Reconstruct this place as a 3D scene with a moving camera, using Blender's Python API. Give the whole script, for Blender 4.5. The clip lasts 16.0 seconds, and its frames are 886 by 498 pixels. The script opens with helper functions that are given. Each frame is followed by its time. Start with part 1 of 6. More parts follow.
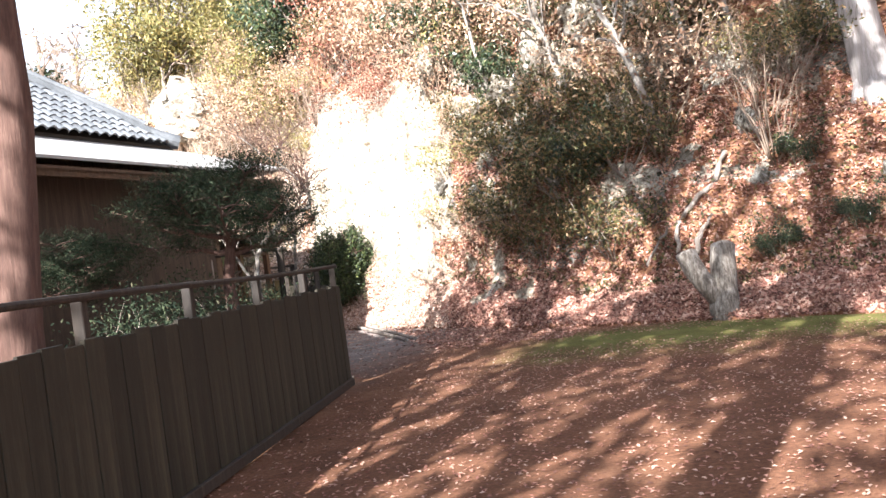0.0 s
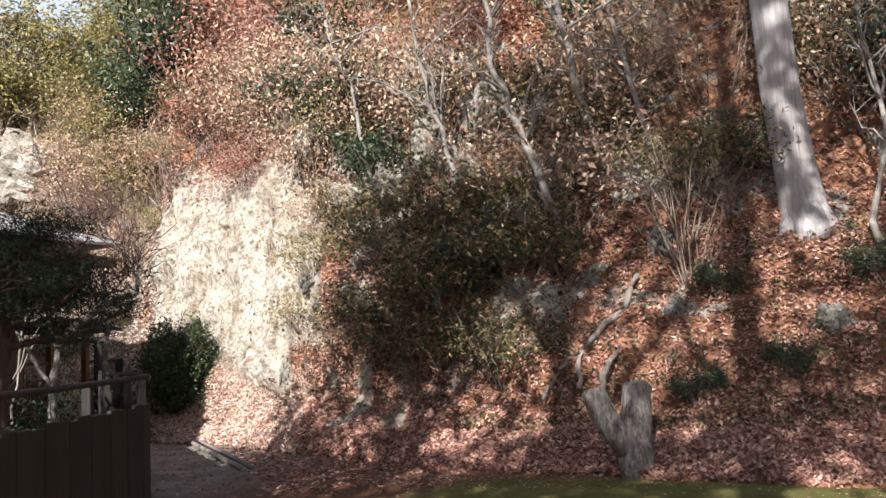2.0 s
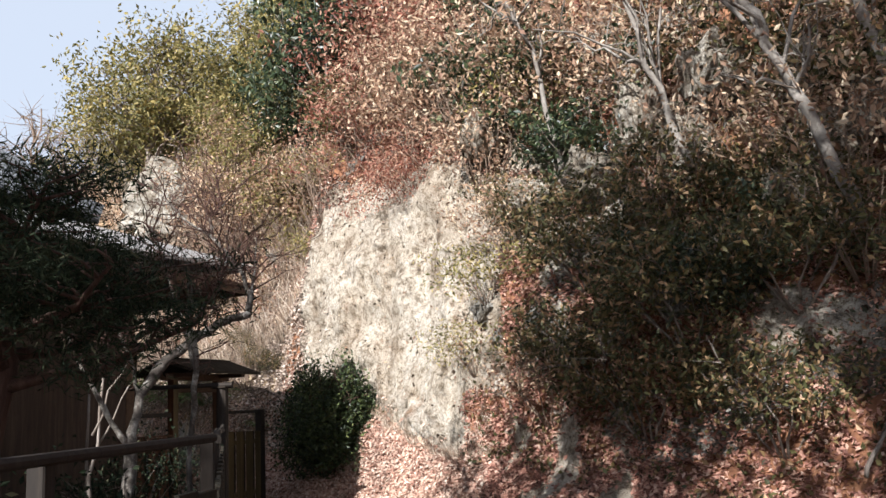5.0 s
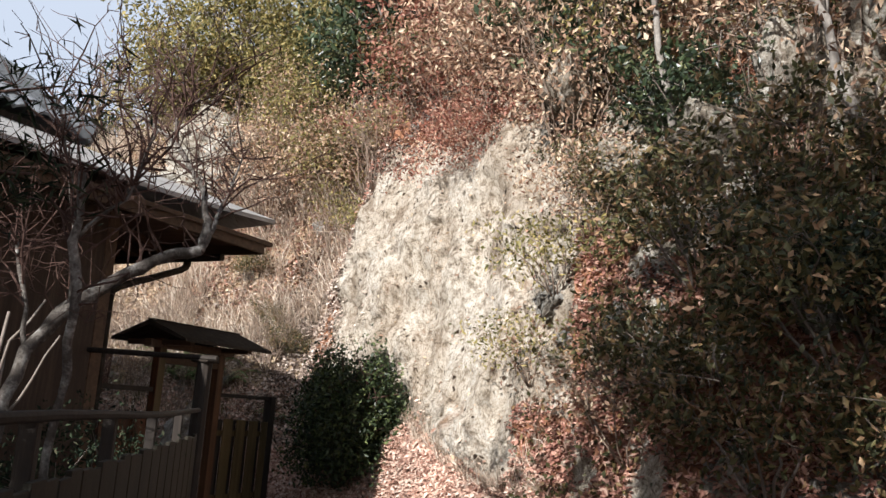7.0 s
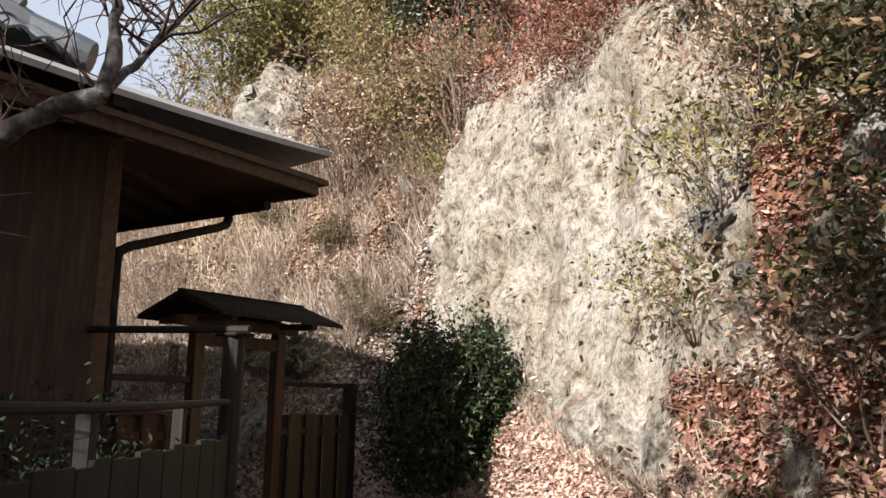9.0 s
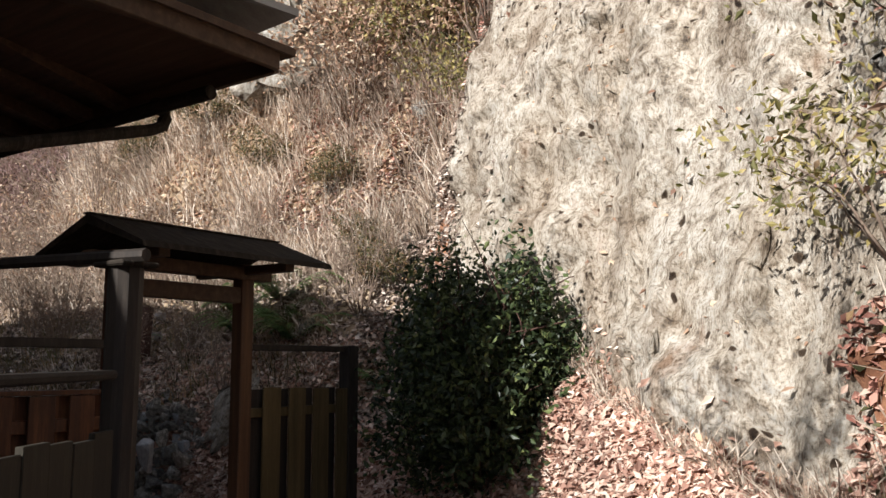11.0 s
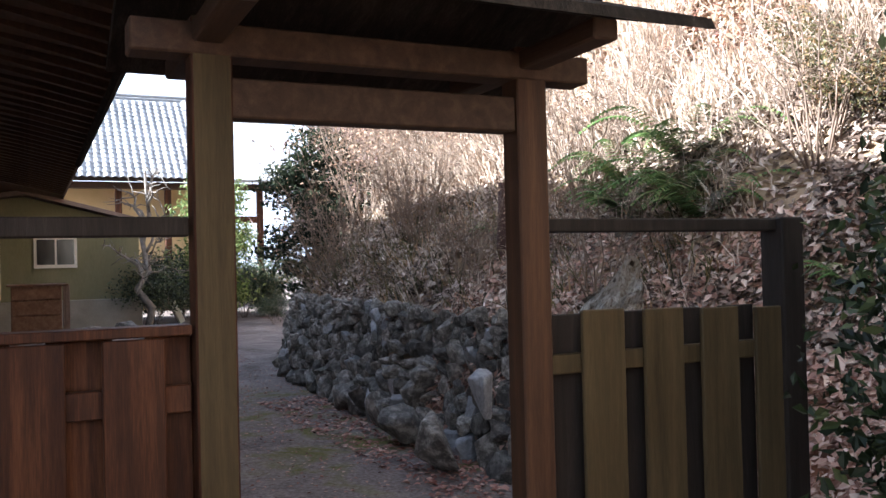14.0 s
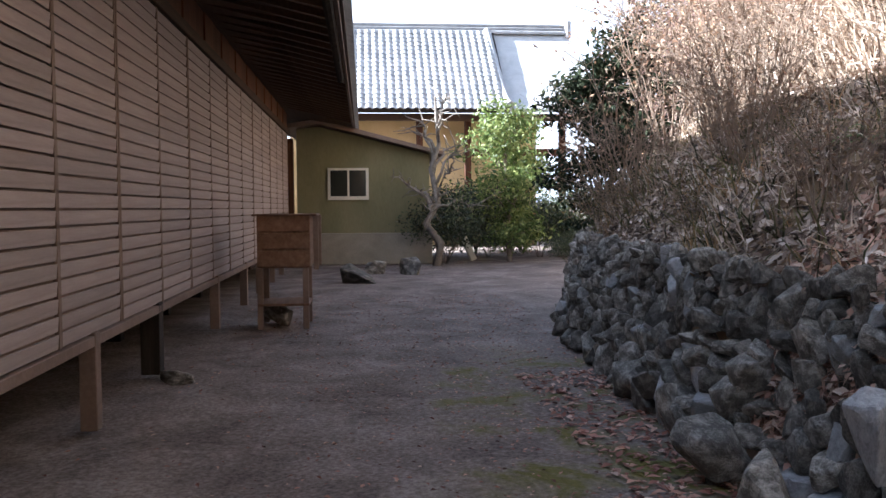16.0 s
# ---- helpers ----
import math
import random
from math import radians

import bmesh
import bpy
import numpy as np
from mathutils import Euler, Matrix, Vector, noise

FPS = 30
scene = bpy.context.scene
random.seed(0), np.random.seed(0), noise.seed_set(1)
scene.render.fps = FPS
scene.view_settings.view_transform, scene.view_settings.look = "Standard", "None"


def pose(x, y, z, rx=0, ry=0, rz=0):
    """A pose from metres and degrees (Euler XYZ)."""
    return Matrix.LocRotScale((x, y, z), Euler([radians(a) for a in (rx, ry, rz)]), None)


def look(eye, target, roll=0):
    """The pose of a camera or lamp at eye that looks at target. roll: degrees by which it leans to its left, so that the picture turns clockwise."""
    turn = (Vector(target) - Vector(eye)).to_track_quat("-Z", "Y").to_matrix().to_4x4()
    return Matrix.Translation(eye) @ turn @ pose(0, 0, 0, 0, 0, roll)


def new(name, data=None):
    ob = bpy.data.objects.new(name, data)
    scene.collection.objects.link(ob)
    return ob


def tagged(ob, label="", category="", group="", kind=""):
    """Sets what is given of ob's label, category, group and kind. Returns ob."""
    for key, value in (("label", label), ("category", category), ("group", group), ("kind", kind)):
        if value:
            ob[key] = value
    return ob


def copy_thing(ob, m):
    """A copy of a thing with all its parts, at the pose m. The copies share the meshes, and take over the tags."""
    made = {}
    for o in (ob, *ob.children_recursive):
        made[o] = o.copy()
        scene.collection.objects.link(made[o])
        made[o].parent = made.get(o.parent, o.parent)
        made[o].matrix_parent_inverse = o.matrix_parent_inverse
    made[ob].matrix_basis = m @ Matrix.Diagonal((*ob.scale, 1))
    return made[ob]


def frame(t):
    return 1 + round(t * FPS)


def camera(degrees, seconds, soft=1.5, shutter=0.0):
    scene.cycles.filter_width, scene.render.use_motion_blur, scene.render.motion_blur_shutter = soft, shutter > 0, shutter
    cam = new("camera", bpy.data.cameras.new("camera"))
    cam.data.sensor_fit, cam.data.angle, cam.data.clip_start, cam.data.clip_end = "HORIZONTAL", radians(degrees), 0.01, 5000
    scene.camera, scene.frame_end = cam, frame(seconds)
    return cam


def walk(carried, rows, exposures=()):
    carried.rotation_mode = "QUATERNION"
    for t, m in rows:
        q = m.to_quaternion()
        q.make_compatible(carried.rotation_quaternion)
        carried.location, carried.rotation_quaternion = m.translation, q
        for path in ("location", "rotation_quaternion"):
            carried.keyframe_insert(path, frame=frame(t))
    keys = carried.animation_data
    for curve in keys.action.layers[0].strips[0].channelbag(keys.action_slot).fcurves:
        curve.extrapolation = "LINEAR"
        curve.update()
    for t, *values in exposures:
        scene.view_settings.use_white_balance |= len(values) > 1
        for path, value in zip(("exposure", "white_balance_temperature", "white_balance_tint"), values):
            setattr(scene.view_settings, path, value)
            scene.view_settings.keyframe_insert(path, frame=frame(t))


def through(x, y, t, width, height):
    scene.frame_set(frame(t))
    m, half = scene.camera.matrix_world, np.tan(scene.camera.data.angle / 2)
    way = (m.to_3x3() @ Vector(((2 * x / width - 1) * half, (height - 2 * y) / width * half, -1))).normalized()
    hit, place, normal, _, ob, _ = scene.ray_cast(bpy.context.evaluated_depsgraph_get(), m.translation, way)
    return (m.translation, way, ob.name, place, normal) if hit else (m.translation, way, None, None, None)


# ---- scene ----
cam = camera(53.7, 16.0)
PATH = [
    (0, (3.15, -2.099, 1.447), (2.485, -0.212, 1.458), -7.8),
    (0.5, (3.04, -1.481, 1.566), (2.541, 0.45, 1.715), -1.2),
    (1, (2.863, -0.908, 1.551), (2.366, 1.023, 1.706), -0.7),
    (1.5, (2.601, -0.354, 1.618), (2.266, 1.606, 1.834), -4.6),
    (2, (2.387, 0.239, 1.617), (2.038, 2.196, 1.837), -2.9),
    (2.5, (2.069, 0.841, 1.608), (1.519, 2.74, 1.911), -2.1),
    (3, (1.686, 1.446, 1.596), (1.0, 3.298, 1.908), -0.4),
    (5.5, (0.861, 4.64, 1.569), (0.161, 6.477, 1.939), -3.2),
    (6, (0.684, 5.42, 1.581), (-0.146, 7.203, 1.944), 1.3),
    (6.5, (0.413, 6.08, 1.549), (-0.395, 7.869, 1.929), -0.3),
    (7, (0.168, 6.562, 1.583), (-0.696, 8.327, 1.958), 4.0),
    (7.5, (-0.169, 7.135, 1.566), (-1.147, 8.842, 1.927), 2.5),
    (8, (-0.465, 7.806, 1.528), (-1.539, 9.45, 1.905), 2.2),
    (10.5, (-2.125, 10.729, 1.512), (-3.209, 12.389, 1.78), -0.3),
    (11, (-2.487, 11.27, 1.507), (-3.628, 12.891, 1.774), -0.2),
    (11.5, (-2.831, 11.816, 1.526), (-4.026, 13.403, 1.757), 0.3),
    (12, (-3.144, 12.349, 1.542), (-4.493, 13.812, 1.745), 1.3),
    (12.5, (-3.563, 12.857, 1.54), (-4.97, 14.268, 1.713), -2.3),
    (13, (-3.908, 13.395, 1.539), (-5.447, 14.66, 1.719), -0.9),
    (13.5, (-4.394, 13.832, 1.536), (-6.091, 14.885, 1.639), -1.2),
    (14, (-4.894, 14.229, 1.535), (-6.7, 15.089, 1.568), -1.4),
    (14.5, (-5.402, 14.566, 1.535), (-7.307, 15.176, 1.522), -0.4),
    (15, (-6.031, 14.80, 1.517), (-7.972, 15.271, 1.47), -0.8),
    (15.5, (-6.72, 15.01, 1.496), (-8.70, 15.282, 1.427), 0.7),
    (16, (-7.424, 15.30, 1.451), (-9.413, 15.48, 1.356), -0.4),
]
EXPOSURE = [(t, stops, kelvin, 10) for t, stops, kelvin in (
    (0.0, 2.6, 6000), (0.2, 2.2, 6000), (0.5, 1.7, 6000), (0.9, 1.48, 6000), (1.5, 1.35, 6000), (3.0, 1.2, 6000), (6.0, 1.0, 6000), (8.0, 0.95, 6100), (11.0, 0.9, 6100), (12.0, 1.05, 6100), (12.8, 1.6, 5900), (13.5, 2.25, 5650), (14.2, 2.6, 5550), (15.0, 2.58, 5600), (16.0, 2.6, 5600))]
walk(cam, [(t, look(eye, target, roll)) for t, eye, target, roll in PATH], EXPOSURE)

# ---------- world and sun ----------
SUN_EL, SUN_DIR = radians(28.5), Vector((0.15, 1.0, 0))
world = bpy.data.worlds.new("sky_world")
world.use_nodes = True
scene.world = world
wn = world.node_tree.nodes
sky = wn.new("ShaderNodeTexSky")
sky.sky_type = "NISHITA"
sky.sun_disc = False
sky.sun_elevation = SUN_EL
sky.sun_rotation = radians(188.5)
sky.dust_density, sky.ozone_density = 3.0, 0.6
wn["Background"].inputs["Strength"].default_value = 0.062
# winter haze pales the blue, thick towards the horizon and thin overhead
veil = wn.new("ShaderNodeMix")
veil.data_type = "RGBA"
veil.inputs[7].default_value = (6.6, 7.0, 7.7, 1)
way = wn.new("ShaderNodeTexCoord")
up = wn.new("ShaderNodeSeparateXYZ")
haze = wn.new("ShaderNodeMapRange")
haze.interpolation_type = "SMOOTHSTEP"
for socket, value in zip((1, 2, 3, 4), (0.42, 0.92, 0.82, 0.10)):
    haze.inputs[socket].default_value = value
world.node_tree.links.new(way.outputs["Generated"], up.inputs[0])
world.node_tree.links.new(up.outputs["Z"], haze.inputs[0])
world.node_tree.links.new(haze.outputs[0], veil.inputs[0])
world.node_tree.links.new(sky.outputs[0], veil.inputs[6])
world.node_tree.links.new(veil.outputs[2], wn["Background"].inputs["Color"])
lamp = bpy.data.lights.new("sun", "SUN")
lamp.energy, lamp.angle, lamp.color = 5.0, radians(0.5), (1.0, 0.955, 0.89)
sun = new("sun", lamp)
drop = SUN_DIR.normalized() * math.cos(SUN_EL)
sun.matrix_world = look((0, 0, 30), (drop.x, drop.y, 30 - math.sin(SUN_EL)))
rng = np.random.default_rng(7)

# ---------- materials ----------


def ramp_of(nt, stops):
    r = nt.nodes.new("ShaderNodeValToRGB")
    e = r.color_ramp.elements
    while len(e) < len(stops):
        e.new(0.5)
    for k, (p, c) in enumerate(stops):
        e[k].position, e[k].color = p, (*c, 1)
    return r


def noise_of(nt, scale, detail=5.0, rough=0.6, coord="Object", stretch=None, warp=0.0):
    tc = nt.nodes.new("ShaderNodeTexCoord")
    src = tc.outputs[coord]
    if stretch:
        mp = nt.nodes.new("ShaderNodeMapping")
        mp.inputs["Scale"].default_value = stretch
        nt.links.new(src, mp.inputs[0])
        src = mp.outputs[0]
    n = nt.nodes.new("ShaderNodeTexNoise")
    n.inputs["Scale"].default_value, n.inputs["Detail"].default_value = scale, detail
    n.inputs["Roughness"].default_value, n.inputs["Distortion"].default_value = rough, warp
    nt.links.new(src, n.inputs["Vector"])
    return n


def mix_of(nt, fac, a, b, blend="MIX"):
    m = nt.nodes.new("ShaderNodeMix")
    m.data_type, m.blend_type = "RGBA", blend
    for sock, v in ((m.inputs[0], fac), (m.inputs[6], a), (m.inputs[7], b)):
        if hasattr(v, "is_output"):
            nt.links.new(v, sock)
        elif isinstance(v, tuple):
            sock.default_value = (*v, 1)
        else:
            sock.default_value = v
    return m.outputs[2]


def bump_of(nt, height, strength, dist):
    b = nt.nodes.new("ShaderNodeBump")
    b.inputs["Strength"].default_value, b.inputs["Distance"].default_value = strength, dist
    nt.links.new(height, b.inputs["Height"])
    return b.outputs[0]


def base_mat(name, rough=0.8, metal=0.0, spec=0.3):
    m = bpy.data.materials.new(name)
    m.use_nodes = True
    p = m.node_tree.nodes["Principled BSDF"]
    p.inputs["Roughness"].default_value, p.inputs["Metallic"].default_value = rough, metal
    p.inputs["Specular IOR Level"].default_value = spec
    return m, m.node_tree, p


def grainy(name, stops, scale=3.0, fine=40.0, rough=0.8, bump=0.3, dist=0.01, stretch=None, metal=0.0, spec=0.3, vary=0.0, coord="Object"):
    """Colour that wanders at a coarse and a fine scale, with relief."""
    m, nt, p = base_mat(name, rough, metal, spec)
    a = noise_of(nt, scale, 6, 0.65, coord, stretch, 0.4)
    b = noise_of(nt, fine, 4, 0.7, coord, stretch)
    mixed = nt.nodes.new("ShaderNodeMath")
    mixed.operation = "MULTIPLY_ADD"
    nt.links.new(b.outputs[0], mixed.inputs[0])
    mixed.inputs[1].default_value = 0.45
    lower = nt.nodes.new("ShaderNodeMath")
    lower.operation = "MULTIPLY_ADD"
    nt.links.new(a.outputs[0], lower.inputs[0])
    lower.inputs[1].default_value, lower.inputs[2].default_value = 0.9, -0.17
    nt.links.new(lower.outputs[0], mixed.inputs[2])
    r = ramp_of(nt, stops)
    nt.links.new(mixed.outputs[0], r.inputs[0])
    col = r.outputs[0]
    if vary:
        oi = nt.nodes.new("ShaderNodeObjectInfo")
        hsv = nt.nodes.new("ShaderNodeHueSaturation")
        mr = nt.nodes.new("ShaderNodeMapRange")
        mr.inputs[3].default_value, mr.inputs[4].default_value = 1 - vary, 1 + vary
        nt.links.new(oi.outputs["Random"], mr.inputs[0])
        nt.links.new(mr.outputs[0], hsv.inputs["Value"])
        nt.links.new(col, hsv.inputs["Color"])
        col = hsv.outputs[0]
    nt.links.new(col, p.inputs["Base Color"])
    nt.links.new(bump_of(nt, mixed.outputs[0], bump, dist), p.inputs["Normal"])
    return m


def leaf_mat(name, stops, rough=0.55, through=0.25, spec=0.35):
    """Every leaf takes its own colour from the ramp; some light passes through."""
    m, nt, p = base_mat(name, rough, 0, spec)
    g = nt.nodes.new("ShaderNodeNewGeometry")
    r = ramp_of(nt, [(q, tuple(1.4 * (0.84 * k + 0.16 * sum(c) / 3) for k in c)) for q, c in stops])
    nt.links.new(g.outputs["Random Per Island"], r.inputs[0])
    n = noise_of(nt, 1.3, 3)
    shade = nt.nodes.new("ShaderNodeMapRange")
    shade.inputs[1].default_value, shade.inputs[2].default_value = 0.3, 0.7
    shade.inputs[3].default_value, shade.inputs[4].default_value = 0.75, 1.2
    nt.links.new(n.outputs[0], shade.inputs[0])
    hsv = nt.nodes.new("ShaderNodeHueSaturation")
    nt.links.new(shade.outputs[0], hsv.inputs["Value"])
    nt.links.new(r.outputs[0], hsv.inputs["Color"])
    nt.links.new(hsv.outputs[0], p.inputs["Base Color"])
    t = nt.nodes.new("ShaderNodeBsdfTranslucent")
    nt.links.new(hsv.outputs[0], t.inputs["Color"])
    ms = nt.nodes.new("ShaderNodeMixShader")
    ms.inputs[0].default_value = through
    nt.links.new(p.outputs[0], ms.inputs[1])
    nt.links.new(t.outputs[0], ms.inputs[2])
    nt.links.new(ms.outputs[0], nt.nodes["Material Output"].inputs["Surface"])
    return m


def rock_mat(name, stops, crack=4.0):
    m, nt, p = base_mat(name, 0.9, 0, 0.2)
    a = noise_of(nt, 1.1, 8, 0.62, warp=0.3)
    b = noise_of(nt, 9.0, 8, 0.75, warp=0.0)
    st = noise_of(nt, 2.2, 6, 0.65, stretch=(1.6, 1.6, 0.35))
    r = ramp_of(nt, stops)
    s = nt.nodes.new("ShaderNodeMath")
    s.operation = "ADD"
    nt.links.new(a.outputs[0], s.inputs[0])
    nt.links.new(st.outputs[0], s.inputs[1])
    h = nt.nodes.new("ShaderNodeMath")
    h.operation = "MULTIPLY"
    h.inputs[1].default_value = 0.5
    nt.links.new(s.outputs[0], h.inputs[0])
    nt.links.new(h.outputs[0], r.inputs[0])
    tc = nt.nodes.new("ShaderNodeTexCoord")
    v = nt.nodes.new("ShaderNodeTexVoronoi")
    v.feature = "DISTANCE_TO_EDGE"
    v.inputs["Scale"].default_value = crack
    wv = nt.nodes.new("ShaderNodeVectorMath")
    wv.operation = "MULTIPLY_ADD"
    nt.links.new(noise_of(nt, 3.1, 3, 0.55).outputs["Color"], wv.inputs[0])
    wv.inputs[1].default_value = (0.2, 0.2, 0.3)
    nt.links.new(tc.outputs["Object"], wv.inputs[2])
    nt.links.new(wv.outputs[0], v.inputs["Vector"])
    # Crack lines are darkened in the colour only; the surface stays unbroken there.
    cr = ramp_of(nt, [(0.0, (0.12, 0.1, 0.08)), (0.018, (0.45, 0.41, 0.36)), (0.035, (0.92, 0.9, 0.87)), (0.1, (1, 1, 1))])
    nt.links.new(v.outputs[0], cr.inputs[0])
    # Hollows of the fine relief also get their shade from this ramp.
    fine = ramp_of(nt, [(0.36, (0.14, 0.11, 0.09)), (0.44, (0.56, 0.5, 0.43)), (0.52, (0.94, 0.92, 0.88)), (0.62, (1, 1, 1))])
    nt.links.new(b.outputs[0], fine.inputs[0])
    hold = noise_of(nt, 2.3, 3, 0.5)
    hm = ramp_of(nt, [(0.42, (0, 0, 0)), (0.56, (0.5, 0.5, 0.5))])
    nt.links.new(hold.outputs[0], hm.inputs[0])
    col = mix_of(nt, hm.outputs[0], r.outputs[0], mix_of(nt, 1.0, r.outputs[0], cr.outputs[0], "MULTIPLY"))
    stain = noise_of(nt, 0.9, 5, 0.6, stretch=(1.4, 1.4, 0.5), warp=0.2)
    sr = ramp_of(nt, [(0.38, (0.52, 0.41, 0.30)), (0.5, (0.9, 0.86, 0.8)), (0.58, (1, 1, 1))])
    nt.links.new(stain.outputs[0], sr.inputs[0])
    col = mix_of(nt, 0.4, col, sr.outputs[0], "MULTIPLY")
    col = mix_of(nt, 0.85, col, fine.outputs[0], "MULTIPLY")
    grit = noise_of(nt, 38.0, 4, 0.7, stretch=(1.3, 1.3, 0.7))
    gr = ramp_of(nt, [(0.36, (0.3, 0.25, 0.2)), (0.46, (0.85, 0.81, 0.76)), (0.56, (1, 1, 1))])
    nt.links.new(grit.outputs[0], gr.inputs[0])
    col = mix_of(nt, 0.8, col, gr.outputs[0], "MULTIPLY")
    # Shaded hollows painted as dark spots; no hole is cut or bumped.
    pit_shade = nt.nodes.new("ShaderNodeTexVoronoi")
    pit_shade.inputs["Scale"].default_value = 4.6
    nt.links.new(wv.outputs[0], pit_shade.inputs["Vector"])
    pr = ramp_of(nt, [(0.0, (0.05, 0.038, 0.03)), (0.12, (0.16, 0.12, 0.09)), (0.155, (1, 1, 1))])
    nt.links.new(pit_shade.outputs["Distance"], pr.inputs[0])
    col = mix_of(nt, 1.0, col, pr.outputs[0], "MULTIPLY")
    nt.links.new(col, p.inputs["Base Color"])
    hh = nt.nodes.new("ShaderNodeMath")
    hh.operation = "MULTIPLY_ADD"
    nt.links.new(b.outputs[0], hh.inputs[0])
    hh.inputs[1].default_value = 0.9
    nt.links.new(grit.outputs[0], hh.inputs[2])
    nt.links.new(bump_of(nt, hh.outputs[0], 0.8, 0.03), p.inputs["Normal"])
    return m


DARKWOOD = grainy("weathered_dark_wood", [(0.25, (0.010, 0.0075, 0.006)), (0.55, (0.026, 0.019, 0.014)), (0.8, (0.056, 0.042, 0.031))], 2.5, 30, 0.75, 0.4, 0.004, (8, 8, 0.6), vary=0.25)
GATEWOOD = grainy("stained_gate_wood", [(0.28, (0.022, 0.0075, 0.004)), (0.5, (0.066, 0.023, 0.009)), (0.72, (0.15, 0.056, 0.021))], 2.0, 26, 0.6, 0.35, 0.003, (9, 9, 0.5), vary=0.15)
POSTWOOD = grainy("brown_post_wood", [(0.2, (0.035, 0.017, 0.009)), (0.5, (0.08, 0.038, 0.018)), (0.8, (0.15, 0.072, 0.034))], 2.0, 26, 0.65, 0.35, 0.003, (9, 9, 0.5), vary=0.15)
OLIVEWOOD = grainy("olive_faded_wood", [(0.2, (0.038, 0.027, 0.011)), (0.5, (0.082, 0.056, 0.023)), (0.8, (0.14, 0.10, 0.045))], 2.0, 26, 0.7, 0.35, 0.003, (9, 9, 0.5), vary=0.15)
BEAMWOOD = grainy("dark_beam_wood", [(0.2, (0.035, 0.02, 0.012)), (0.5, (0.075, 0.042, 0.024)), (0.8, (0.13, 0.08, 0.048))], 2.0, 30, 0.7, 0.4, 0.003, (0.6, 9, 9), vary=0.15)
WALLWOOD = grainy("brown_wall_board", [(0.25, (0.02, 0.0125, 0.0085)), (0.5, (0.046, 0.028, 0.019)), (0.8, (0.095, 0.062, 0.043))], 2.2, 30, 0.75, 0.4, 0.004, (8, 8, 0.6))
FENCEWOOD = grainy("soot_brown_fence_board", [(0.2, (0.009, 0.0075, 0.005)), (0.5, (0.020, 0.016, 0.0095)), (0.8, (0.052, 0.043, 0.026))], 1.6, 24, 0.75, 0.45, 0.004, (7, 7, 0.5), vary=0.3)
SHUTTER = grainy("pale_silvered_cedar", [(0.2, (0.25, 0.20, 0.185)), (0.5, (0.35, 0.285, 0.265)), (0.8, (0.44, 0.37, 0.345))], 1.2, 22, 0.65, 0.25, 0.003, (0.7, 6, 12), vary=0.12)
BATTEN = grainy("brown_shutter_batten", [(0.2, (0.12, 0.08, 0.06)), (0.5, (0.2, 0.14, 0.11)), (0.8, (0.28, 0.21, 0.17))], 2, 30, 0.7, 0.3, 0.003)
REDWOOD = grainy("red_brown_wall_board", [(0.2, (0.07, 0.026, 0.014)), (0.5, (0.14, 0.055, 0.028)), (0.8, (0.22, 0.10, 0.05))], 2, 26, 0.7, 0.35, 0.004, (9, 9, 0.5), vary=0.2)
BOXWOOD = grainy("old_crate_wood", [(0.2, (0.10, 0.05, 0.03)), (0.5, (0.18, 0.10, 0.06)), (0.8, (0.27, 0.17, 0.11))], 2, 26, 0.7, 0.35, 0.004, (0.6, 9, 9), vary=0.2)
GREYWOOD = grainy("grey_driftwood", [(0.2, (0.10, 0.085, 0.07)), (0.5, (0.25, 0.22, 0.195)), (0.8, (0.45, 0.41, 0.37))], 3, 30, 0.8, 0.6, 0.01, (6, 6, 0.8))
STUMPWOOD = grainy("mottled_stump_wood", [(0.25, (0.04, 0.03, 0.023)), (0.45, (0.13, 0.105, 0.085)), (0.6, (0.27, 0.235, 0.2)), (0.8, (0.46, 0.42, 0.37))], 7, 30, 0.9, 0.8, 0.015, (3, 3, 0.8))
BARK = grainy("grey_brown_bark", [(0.2, (0.09, 0.07, 0.055)), (0.5, (0.21, 0.17, 0.14)), (0.8, (0.38, 0.34, 0.3))], 4, 30, 0.9, 0.7, 0.015, (5, 5, 0.8))
PALEBARK = grainy("pale_lichen_bark", [(0.2, (0.08, 0.066, 0.055)), (0.5, (0.2, 0.175, 0.15)), (0.8, (0.38, 0.35, 0.31))], 5, 24, 0.9, 0.6, 0.01)
PLUMBARK = grainy("lichened_plum_bark", [(0.25, (0.03, 0.024, 0.02)), (0.48, (0.085, 0.07, 0.058)), (0.6, (0.2, 0.18, 0.155)), (0.75, (0.46, 0.44, 0.4))], 9, 40, 0.9, 0.8, 0.012)
CEDARBARK = grainy("silvery_cedar_bark", [(0.2, (0.15, 0.125, 0.11)), (0.5, (0.33, 0.295, 0.275)), (0.8, (0.5, 0.465, 0.45))], 3, 20, 0.9, 0.8, 0.02, (7, 7, 0.5))
TRUNKBARK = grainy("dark_red_brown_bark", [(0.2, (0.03, 0.016, 0.012)), (0.5, (0.075, 0.04, 0.03)), (0.8, (0.14, 0.085, 0.066))], 4, 24, 0.9, 0.7, 0.015, (5, 5, 0.7))
TWIG = grainy("dry_twig", [(0.2, (0.12, 0.08, 0.055)), (0.5, (0.22, 0.16, 0.12)), (0.8, (0.34, 0.27, 0.2))], 6, 30, 0.9, 0.4, 0.005)
